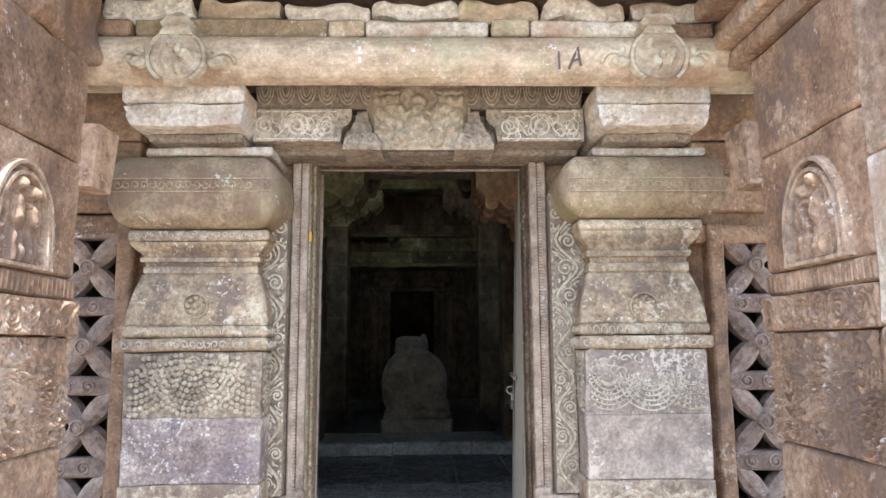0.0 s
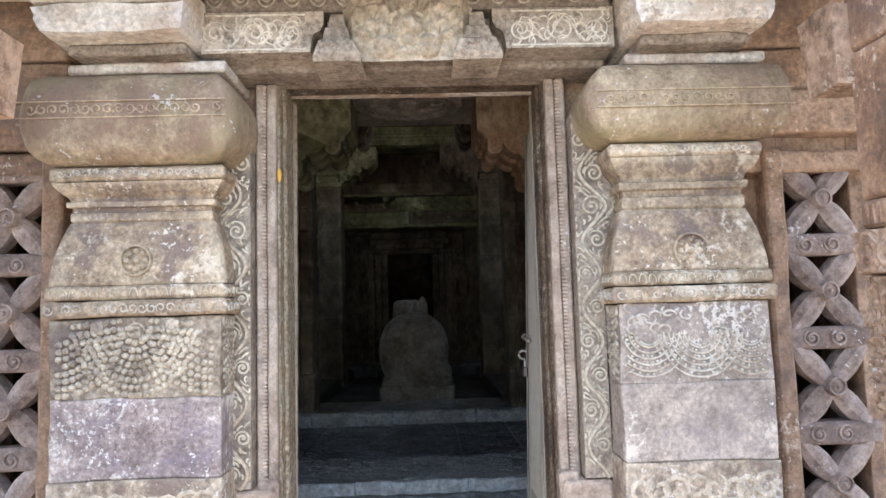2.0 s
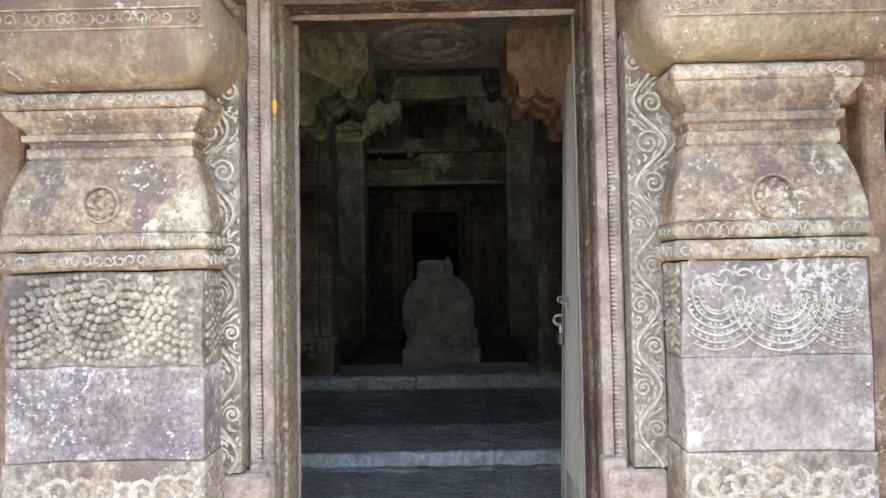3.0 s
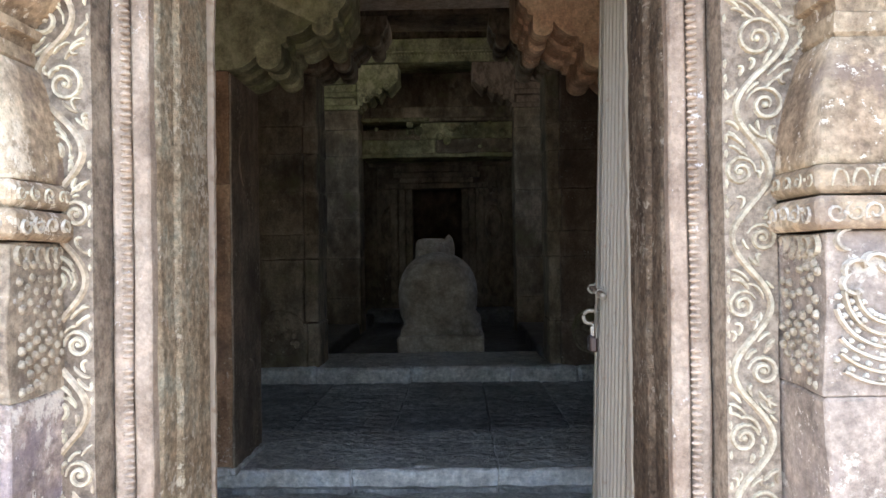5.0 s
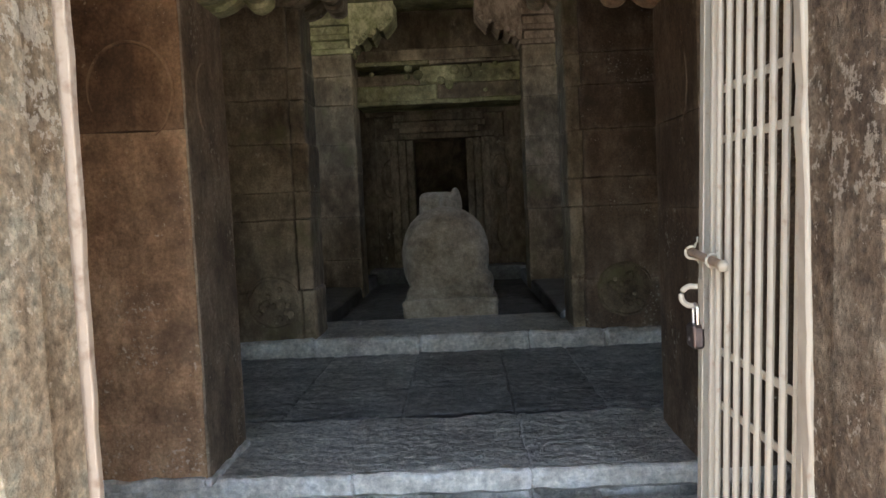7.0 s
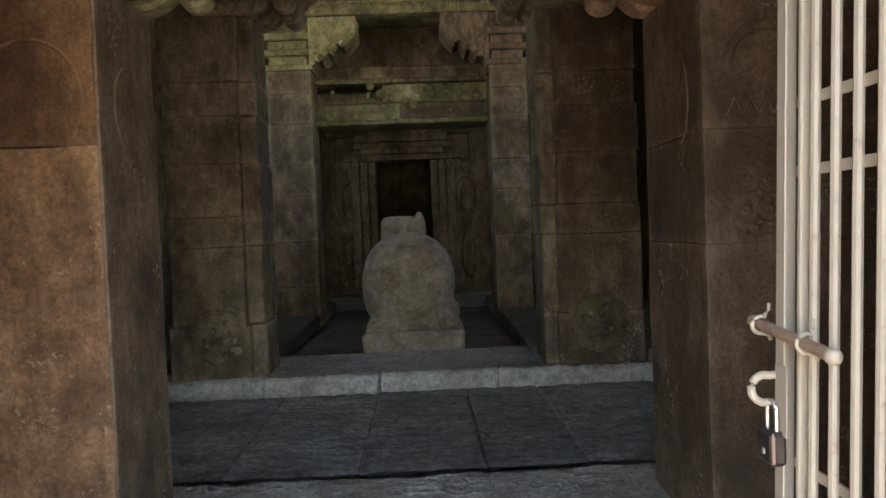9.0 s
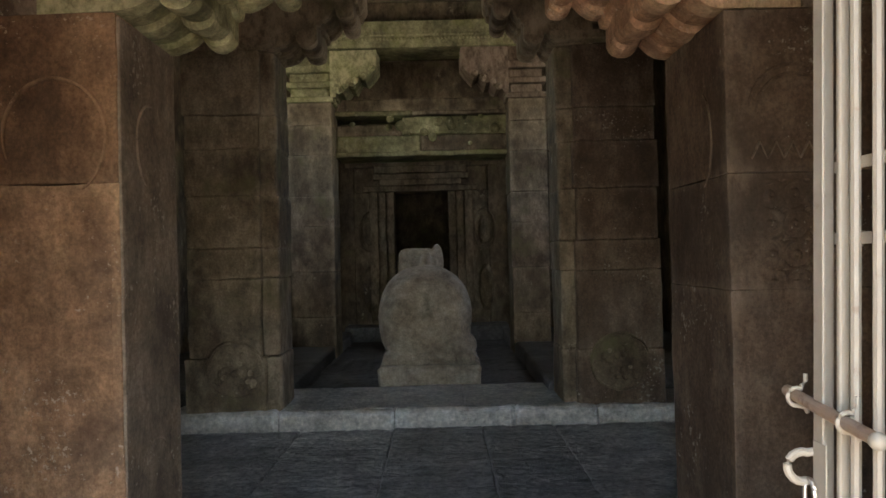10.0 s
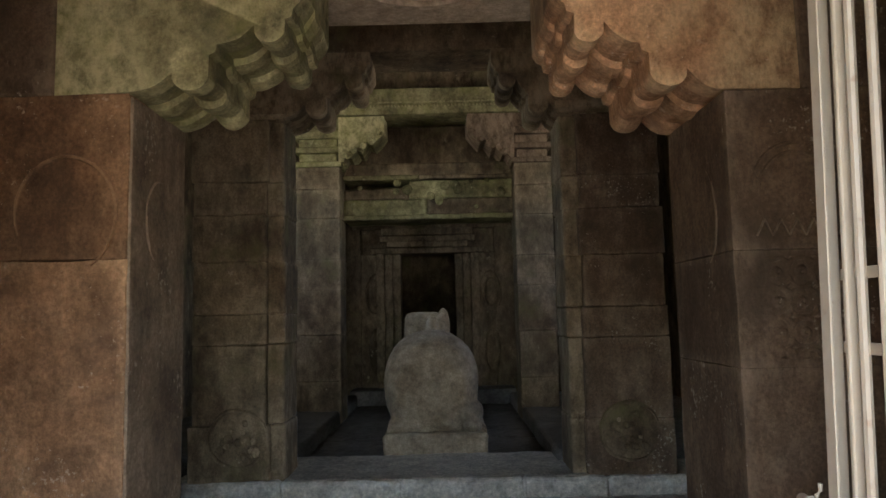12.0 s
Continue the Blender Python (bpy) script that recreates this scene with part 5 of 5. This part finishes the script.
part("knot_carving", relief_field(1.22, 1.58, 1.39, 1.765, front(PY0 - 0.006), ornament, 90), M_HALLBROWN, rp, "worn square of knotted scroll carving")
bm = bmesh.new()
ridge(bm, arc(6.32, 1.95, 0.13, 0.2, 110, 250, 18), 0.008, 0.005, side(1.113, -1))
part("side_carving", wear(bm, 0.003, 12), M_HALLBROWN, rp, kind="stuff")


def scroll_bracket(sx, px, zp, top, rolls, end, y0, y1, mat, label):
    """A corbel whose soffit is a row of coves and U-shaped rolls, with a raised band round its middle.

    rolls: centre, half width, lowest point, height where the cove meets it, height where it ends."""
    low = [(px, zp)]
    for c, w, zb, zs, zt in rolls:
        ax, az = low[-1]
        low += [(ax + (c + w - ax) * u, az + (zs - az) * u ** 2.2) for u in (0.2, 0.4, 0.6, 0.8, 1.0)]
        h = w * 0.85
        low += [(c + w * math.cos(radians(t)), zb + h + h * math.sin(radians(t))) for t in range(-8, -173, -16)]
        low += [(c - w, zt), (c - w - 0.025, zt + 0.010), (c - w - 0.032, zt + 0.042)]
    low += [end, (end[0] - 0.02, end[1] + 0.035)]
    bm = bmesh.new()
    rows = []
    for f, o in ((0, 0.0), (0.16, 0.0), (0.19, -0.016), (0.38, -0.018), (0.41, 0.006), (0.46, 0.012), (0.54, 0.012), (0.59, 0.006), (0.62, -0.018), (0.80, -0.016), (0.84, 0.0), (0.92, 0.008), (1, 0.006)):
        y = y0 + (y1 - y0) * f
        ring = [(px + 0.285, top), (px + 0.285, zp)]
        ring += [(x, z - o) for x, z in low]
        ring.append((end[0] - 0.02, top))
        rows.append([bm.verts.new((sx * x, y, z)) for x, z in ring])
    k = len(rows[0])
    for p, q in zip(rows, rows[1:]):
        for i in range(k):
            bm.faces.new((p[i], p[(i + 1) % k], q[(i + 1) % k], q[i]))
    bm.faces.new(rows[0][::-1])
    bm.faces.new(rows[-1])
    return solid("scroll_bracket", wear(wear(bm, 0.005, 7, sx), 0.003, 22), mat, label, "bracket", "scroll brackets of the hall")


scroll_bracket(-1, 1.135, 2.442, 3.08, ((0.905, 0.069, 2.45, 2.524, 2.585), (0.602, 0.057, 2.628, 2.699, 2.72)), (0.49, 2.79), PY0, PY1, M_MOSSLIT, "green-grey stone bracket with rolled soffit")
scroll_bracket(1, 1.115, 2.402, 3.08, ((0.911, 0.070, 2.42, 2.489, 2.552), (0.616, 0.056, 2.602, 2.679, 2.715)), (0.505, 2.77), PY0, 6.72, M_HALLRED, "reddish stone bracket with rolled soffit")
for sx in (-1, 1):
    a, b = (-1.95, -1.421) if sx < 0 else (1.401, 1.95)
    solid("pier_top_stone", block(a, b, PY0, PY1, 2.44 if sx < 0 else 2.40, 3.08, 0.004, sx), M_HALLBROWN, "dark brown stone above the hall pier", "stone", "stones above the front piers")

# ================= second row of piers =================
P2 = [0.265, 0.72, 1.37, 1.62, 2.05, 2.44, 2.72, 3.25]
l2 = stone_pier("nave_pier", "coursed grey-brown stone pier with a faint round medallion", -2.05, -1.43, 9.2, 9.75, P2, (M_HALL,), "nave piers", 8, 0.008, 0.012, 0.02)
r2 = stone_pier("nave_pier", "coursed brown stone pier with a broken corner", 1.165, 1.85, 9.2, 9.75, P2, (M_HALLBROWN,), "nave piers", 9, 0.008, 0.012, 0.02)
for t, xa, xb in ((l2, -1.445, -1.30), (r2, 1.035, 1.18)):
    for a, b in zip(P2, P2[1:]):
        o = rng.uniform(-0.012, 0.008)
        part("corner_stone", block(xa - o * (xa > 0), xb + o * (xa < 0), 9.265 + rng.uniform(-0.01, 0.01), 9.75, a + 0.001, b - 0.001, 0.008, a + xa, 0.06, 0.012), M_HALL, t)
for t, cx, m in ((l2, -1.66, M_HALL), (r2, 1.5, M_HALL)):
    bm = bmesh.new()
    dome(bm, cx, 0.62, 0.225, 0.004, front(9.19), 26, 0.215)
    ridge(bm, arc(cx, 0.62, 0.24, 0.23, 20, 320, 26), 0.014, 0.013, front(9.19))
    for i in range(16):
        dome(bm, cx + rng.uniform(-0.15, 0.15), 0.62 + rng.uniform(-0.14, 0.14), rng.uniform(0.02, 0.05), 0.024, front(9.19), 7)
    part("medallion", wear(wear(bm, 0.012, 6), 0.008, 15), m, t, "worn round medallion")
scroll_bracket(-1, 1.30, 3.26, 3.82, ((1.02, 0.09, 3.27, 3.37, 3.44), (0.70, 0.075, 3.50, 3.60, 3.63)), (0.58, 3.69), 9.2, 9.75, M_HALL, "dark stone bracket with rolled soffit")
scroll_bracket(1, 1.06, 3.24, 3.82, ((0.86, 0.085, 3.25, 3.35, 3.42), (0.60, 0.07, 3.48, 3.58, 3.61)), (0.49, 3.67), 9.2, 9.75, M_HALL, "dark stone bracket with rolled soffit")
for x0, x1, sd in ((-2.05, -1.3, 1), (1.035, 1.85, 2)):
    solid("pier_capital", wear(loft([(3.25, x0, x1, 9.2, 9.75), (3.28, x0 - 0.05, x1 + 0.03, 9.15, 9.8), (3.34, x0 - 0.05, x1 + 0.03, 9.15, 9.8)], 6, 4), 0.006, 6, sd), M_HALL, "plain dark stone pier capital", "capital", "nave pier capitals")
solid("cross_beam", block(-3.3, 3.3, 9.2, 9.75, 3.82, 5.0, 0.008, 3, 0.3), M_HALL, "dark stone beam across the nave", "beam", "nave beams")

# ================= third row and inner lintel =================
FL = 0.2
P3 = [FL, 0.75, 1.35, 1.95, 2.35, 2.9, 3.3, 3.6]
stone_pier("inner_pier", "greenish coursed stone pier of the inner hall", -1.95, -1.36, 12.7, 13.25, P3, (M_HALL,), "inner piers", 12, 0.006, 0.005)
stone_pier("inner_pier", "brown coursed stone pier of the inner hall", 0.99, 1.49, 12.7, 13.25, P3, (M_HALL,), "inner piers", 14, 0.006, 0.005)
for x0, x1, sd, m in ((-1.95, -1.36, 1, M_MOSSLIT), (0.99, 1.49, 2, M_HALLBROWN)):
    t = thing("inner_capital", ((x0 + x1) / 2, 13.0, 3.6), "stack of square stone capital mouldings", "capital", "inner capitals")
    for i, (z0, z1, o) in enumerate(((3.60, 3.68, 0.03), (3.68, 3.80, -0.04), (3.80, 3.88, 0.02), (3.88, 4.0, -0.03), (4.0, 4.1, 0.03), (4.1, 4.3, -0.02))):
        part("moulding", block(x0 - o, x1 + o, 12.7 - o, 13.25, z0 + 0.002, z1 - 0.002, 0.006, sd + i, 0.12), m, t)
for sx, c0, m, lab in ((-1, -1.36, M_MOSSLIT, "pale greenish stone bracket carved with small rolls"), (1, 0.99, M_HALLBROWN, "brown stone bracket carved with small rolls")):
    bm = bmesh.new()
    sgn = -sx
    prof = [(0, 3.66), (0.06, 3.66), (0.10, 3.74), (0.16, 3.70), (0.24, 3.80), (0.30, 3.78), (0.38, 3.92), (0.46, 3.88), (0.56, 3.98), (0.62, 4.06), (0.62, 4.27), (0, 4.27)]
    bm = wear(extrude_profile([(c0 + sgn * u, z) for u, z in prof], 12.62, 13.2, "y", 4), 0.012, 7, sx)
    for u, z in ((0.12, 3.74), (0.2, 3.80), (0.33, 3.86), (0.44, 3.92), (0.56, 4.02)):
        bmesh.ops.create_icosphere(bm, subdivisions=1, radius=0.055, matrix=Matrix.Translation((c0 + sgn * u, 12.62, z)))
    solid("carved_bracket", wear(bm, 0.01, 14), m, lab, "bracket", "carved inner brackets")
t = thing("bead_beam", (0, 12.9, 4.30), "dark green-grey beam edged with a row of beads", "beam")
part("beam_face", block(-2.2, 1.8, 12.66, 13.3, 4.30, 4.66, 0.006, 2, 0.25), M_MOSSLIT, t)
part("upper_face", block(-2.2, 1.8, 12.95, 13.3, 4.664, 5.0, 0.006, 2, 0.25), M_HALL, t)
bm = bmesh.new()
for i in range(56):
    dome(bm, -1.5 + i * 0.048, 4.41, 0.018, 0.02, front(12.66), 6)
ridge(bm, [(-1.6, 4.46), (1.3, 4.46)], 0.014, 0.02, front(12.66), False)
part("bead_row", wear(bm, 0.004, 10), M_MOSSLIT, t)

t = thing("inner_lintel", (-0.18, 13.3, 2.9), "greenish stone lintel wall with projecting mouldings", "lintel")
for i, (x0, x1, z0, z1, y, m) in enumerate(((-1.36, 1.0, 2.90, 2.97, 12.98, M_MOSSLIT), (-1.36, -0.2, 2.97, 3.2, 13.05, M_MOSSLIT), (-0.2, 1.0, 2.97, 3.2, 13.05, M_HALL), (-1.36, -0.45, 3.2, 3.36, 13.1, M_HALL), (-0.45, 1.0, 3.2, 3.46, 13.05, M_MOSSLIT),
                                            (-1.36, -0.3, 3.46, 3.53, 12.97, M_MOSSLIT), (-0.3, 1.0, 3.46, 3.52, 12.97, M_HALL), (-1.36, 1.0, 3.53, 3.72, 13.1, M_HALL), (-1.36, 1.0, 3.72, 4.3, 13.3, M_HALL))):
    part("course", block(x0, x1, y, 13.6, z0 + 0.002, z1 - 0.002, 0.012, i, 0.1, 0.02), m, t)
bm = bmesh.new()
for i in range(14):
    dome(bm, -1.2 + rng.uniform(0, 2.1), 3.05 + rng.uniform(0, 0.4), rng.uniform(0.03, 0.09), 0.05, front(13.06), 8)
part("worn_relief", wear(bm, 0.015, 8), M_MOSSLIT, t)

# ================= shrine doorway at the far end =================
shr = thing("shrine_doorway", (-0.2, 15.2, FL), "dark stone shrine doorway with stepped frames", "doorway")
OX0, OX1 = -0.71, 0.19
for i, (w, y) in enumerate(((0.13, 15.0), (0.26, 14.94), (0.40, 14.88), (0.66, 14.98))):
    w0 = (0, 0.13, 0.26, 0.40)[i]
    part("jamb", block(OX0 - w, OX0 - w0, y, 15.4, FL, 2.6, 0.006, i, 0.15), M_HALL, shr)
    part("jamb", block(OX1 + w0, OX1 + w, y, 15.4, FL, 2.6, 0.006, i + 9, 0.15), M_HALL, shr)
for i, (z0, z1, y, w) in enumerate(((2.6, 2.70, 14.9, 0.5), (2.70, 2.80, 14.84, 0.22), (2.80, 2.90, 14.9, 0.34), (2.90, 3.02, 14.84, 0.3), (3.02, 3.9, 14.98, 0.8))):
    part("head_course", block(OX0 - w, OX1 + w, y, 15.4, z0 + 0.002, z1 - 0.002, 0.008, i, 0.12), M_HALL, shr)
part("head_back", block(OX0 - 0.8, OX1 + 0.8, 15.06, 15.4, 2.602, 3.02, 0.004, 3, 0.2), M_HALL, shr)
for cx in (-1.12, 0.78):
    bm = bmesh.new()
    dome(bm, cx, 1.95, 0.12, 0.06, front(14.97), 10, 0.26)
    ridge(bm, arc(cx, 1.95, 0.17, 0.34, 0, 360, 20), 0.02, 0.04, front(14.97), False)
    dome(bm, cx, 1.0, 0.13, 0.06, front(14.97), 10, 0.4)
    part("panel_relief", wear(bm, 0.02, 8), M_HALL, shr)
for x0, x1 in ((-3.3, OX0 - 0.66), (OX1 + 0.66, 3.3)):
    solid("wall_shrine", block(x0, x1, 15.0, 15.4, -0.2, 5.0, 0.008, x0, 0.4), M_HALL, "dark coursed stone wall beside the shrine door", "wall", kind="structure")
solid("wall_shrine_upper", block(OX0 - 0.66, OX1 + 0.66, 15.1, 15.4, 3.9, 5.0, 0.008, 4, 0.4), M_HALL, "dark stone wall above the shrine door", "wall", kind="structure")
solid("shrine_step", block(-1.5, 1.1, 14.5, 15.0, FL - 0.1, 0.42, 0.008, 5, 0.15), M_FLOORSHADE, "low dark stone step to the shrine", "step", kind="structure")

for xa, xb, edge in ((1.0, 3.3, "east"), (-3.3, -1.38, "west")):
    solid("platform_" + edge, wear(grid_box(bmesh.new(), xa, xb, 9.77, 14.5, -0.04, 0.36, 0.09, 0.03), 0.014, 4, xa), M_FLOORSHADE, "low dark stone platform along the nave", "platform", kind="structure")

# ================= bull statue on its plinth =================
plinth = solid("statue_plinth", wear(grid_box(bmesh.new(), -0.59, 0.415, 10.22, 12.5, FL - 0.02, 0.455, 0.05, 0.03), 0.016, 5), M_BULL, "rough grey stone plinth of the bull statue", "plinth")


def bull():
    """A resting bull seen from behind: broad rump, folded legs, hump, neck, head, ears and tail."""
    bm = bmesh.new()
    cx = -0.13
    rows = []
    seg = 28
    spec = [(10.36, 0.30, 0.10, 0.86), (10.40, 0.72, 0.55, 0.88), (10.48, 0.90, 0.80, 0.90), (10.62, 0.99, 0.95, 0.92), (10.85, 1.02, 1.0, 0.93), (11.2, 0.96, 0.98, 0.93), (11.6, 0.86, 0.95, 0.93), (11.95, 0.74, 0.92, 0.93), (12.2, 0.5, 0.7, 0.95), (12.32, 0.2, 0.3, 1.0)]
    for y, sw, sh, zc in spec:
        ring = []
        for i in range(seg):
            a = 2 * math.pi * i / seg
            c, s = math.cos(a), math.sin(a)
            w = 0.48 * sw
            if s > 0:
                x = cx + w * math.copysign(abs(c) ** 0.9, c)
                z = zc + 0.50 * sh * abs(s) ** 1.0
            else:
                x = cx + w * math.copysign(abs(c) ** 0.55, c)
                z = zc - (zc - 0.43) * min(1.0, sh * 1.2) * abs(s) ** 0.78
            ring.append(bm.verts.new((x, y, z)))
        rows.append(ring)
    for a, b in zip(rows, rows[1:]):
        for i in range(seg):
            bm.faces.new((a[i], a[(i + 1) % seg], b[(i + 1) % seg], b[i]))
    bm.faces.new(rows[0][::-1])
    bm.faces.new(rows[-1])

    def ball(x, y, z, rx, ry, rz):
        bmesh.ops.create_icosphere(bm, subdivisions=3, radius=1.0, matrix=Matrix.LocRotScale((x, y, z), None, (rx, ry, rz)))
    ball(cx + 0.30, 10.66, 0.60, 0.225, 0.34, 0.17)
    loft([(0.44, -0.57, 0.31, 10.38, 12.3), (0.53, -0.56, 0.30, 10.40, 12.3), (0.57, -0.53, 0.27, 10.45, 12.2)], 12, 12, bm)
    ball(cx + 0.40, 10.40, 0.50, 0.10, 0.14, 0.075)
    ball(cx + 0.16, 10.46, 0.53, 0.22, 0.12, 0.08)
    ball(cx - 0.02, 11.45, 1.26, 0.26, 0.40, 0.13)
    loft([(1.2, -0.46, 0.02, 11.66, 12.3), (1.42, -0.46, 0.0, 11.68, 12.3), (1.55, -0.455, -0.02, 11.72, 12.3), (1.60, -0.43, -0.05, 11.77, 12.25), (1.62, -0.36, -0.1, 11.85, 12.2)], 8, 6, bm)
    ball(-0.12, 12.35, 1.36, 0.18, 0.34, 0.20)
    ball(-0.125, 11.68, 1.44, 0.06, 0.05, 0.165)
    ball(0.0, 11.8, 1.46, 0.08, 0.08, 0.21)
    tail = [(cx + 0.02, 10.47, 1.24), (cx + 0.025, 10.41, 1.12), (cx + 0.035, 10.375, 1.0), (cx + 0.055, 10.365, 0.92)]
    for o in (-0.034, 0.034):
        tube([(x + o, y - 0.004, z) for x, y, z in tail], 0.028, 8, bm)
    return wear(bm, 0.006, 5)


statue = solid("bull_statue", bull(), M_BULL, "weathered grey stone bull lying on its plinth seen from behind", "statue", smooth=True)
fuse = statue.modifiers.new("fuse", "REMESH")
fuse.mode, fuse.voxel_size, fuse.use_smooth_shade = "VOXEL", 0.016, True
soften = statue.modifiers.new("soften", "SMOOTH")
soften.iterations, soften.factor = 2, 0.5

# ================= paving pieces =================
pave = thing("hall_paving", (0, 7.9, 0.07), "dark grey rough stone paving slabs", "paving", kind="structure")


def slab(x0, x1, y0, y1, z, seed, parent, mat=M_FLOOR, amp=0.009, undercut=0.0):
    """A chisel-dressed paving slab; undercut slants its front face back to shape a dark shadow line."""
    bm = grid_box(bmesh.new(), x0 + 0.0025, x1 - 0.0025, y0 + 0.003, y1 - 0.003, -0.042, z, 0.03 if y0 < 9 else 0.06, 0.010, 72)
    if undercut:
        for v in bm.verts:
            if v.co.y < y0 + 0.02:
                v.co.y += max(0.0, z - 0.012 - v.co.z) * undercut
    part("slab", chip(wear(bm, amp, 9.0, seed), z, 0.012, 6, 17, seed), mat, parent)


cols = [-3.2, -2.3, -1.12, -0.36, 0.35, 0.93, 1.9, 3.2]
for i, (a, b) in enumerate(zip(cols, cols[1:])):
    slab(a, b, 7.275 + rng.uniform(-0.012, 0.012), 9.13, 0.135 + rng.uniform(-0.003, 0.003), i, pave, undercut=2.4)
cols = [-3.2, -2.0, -1.0, -0.48, 0.34, 0.95, 1.8, 3.2]
for i, (a, b) in enumerate(zip(cols, cols[1:])):
    # front slabs take the lightened tread colour for the door's light
    slab(a, b, 4.09, 6.045 + rng.uniform(-0.012, 0.012), 0.10 + rng.uniform(-0.003, 0.003), i + 20, pave, M_TREADLIT)
cols = [-3.2, -2.1, -1.35, -0.6, 0.42, 1.05, 2.0, 3.2]
for j, (y0, y1) in enumerate(((10.21, 11.45), (11.46, 12.65), (12.66, 14.48))):
    for i, (a, b) in enumerate(zip(cols, cols[1:])):
        # slabs beside the statue are darkened to stand in for shadow
        slab(a, b, y0, y1, FL + rng.uniform(-0.004, 0.004), i + 40 + 9 * j, pave, M_FLOORSHADE)
pp = thing("porch_paving", (0, 1.5, -0.02), "grey worn sandstone porch paving slabs", "paving", kind="structure")
for i in range(6):
    for j in range(5):
        x0, y0 = -3.3 + 1.1 * i + (0.3 if j % 2 else 0), -1.15 + 0.93 * j
        part("slab", wear(grid_box(bmesh.new(), x0 + 0.003, min(3.35, x0 + 1.097), y0 + 0.003, y0 + 0.927, -0.07, 0.0, 0.2, 0.01), 0.004, 4, i + 7 * j), M_PORCH, pp)
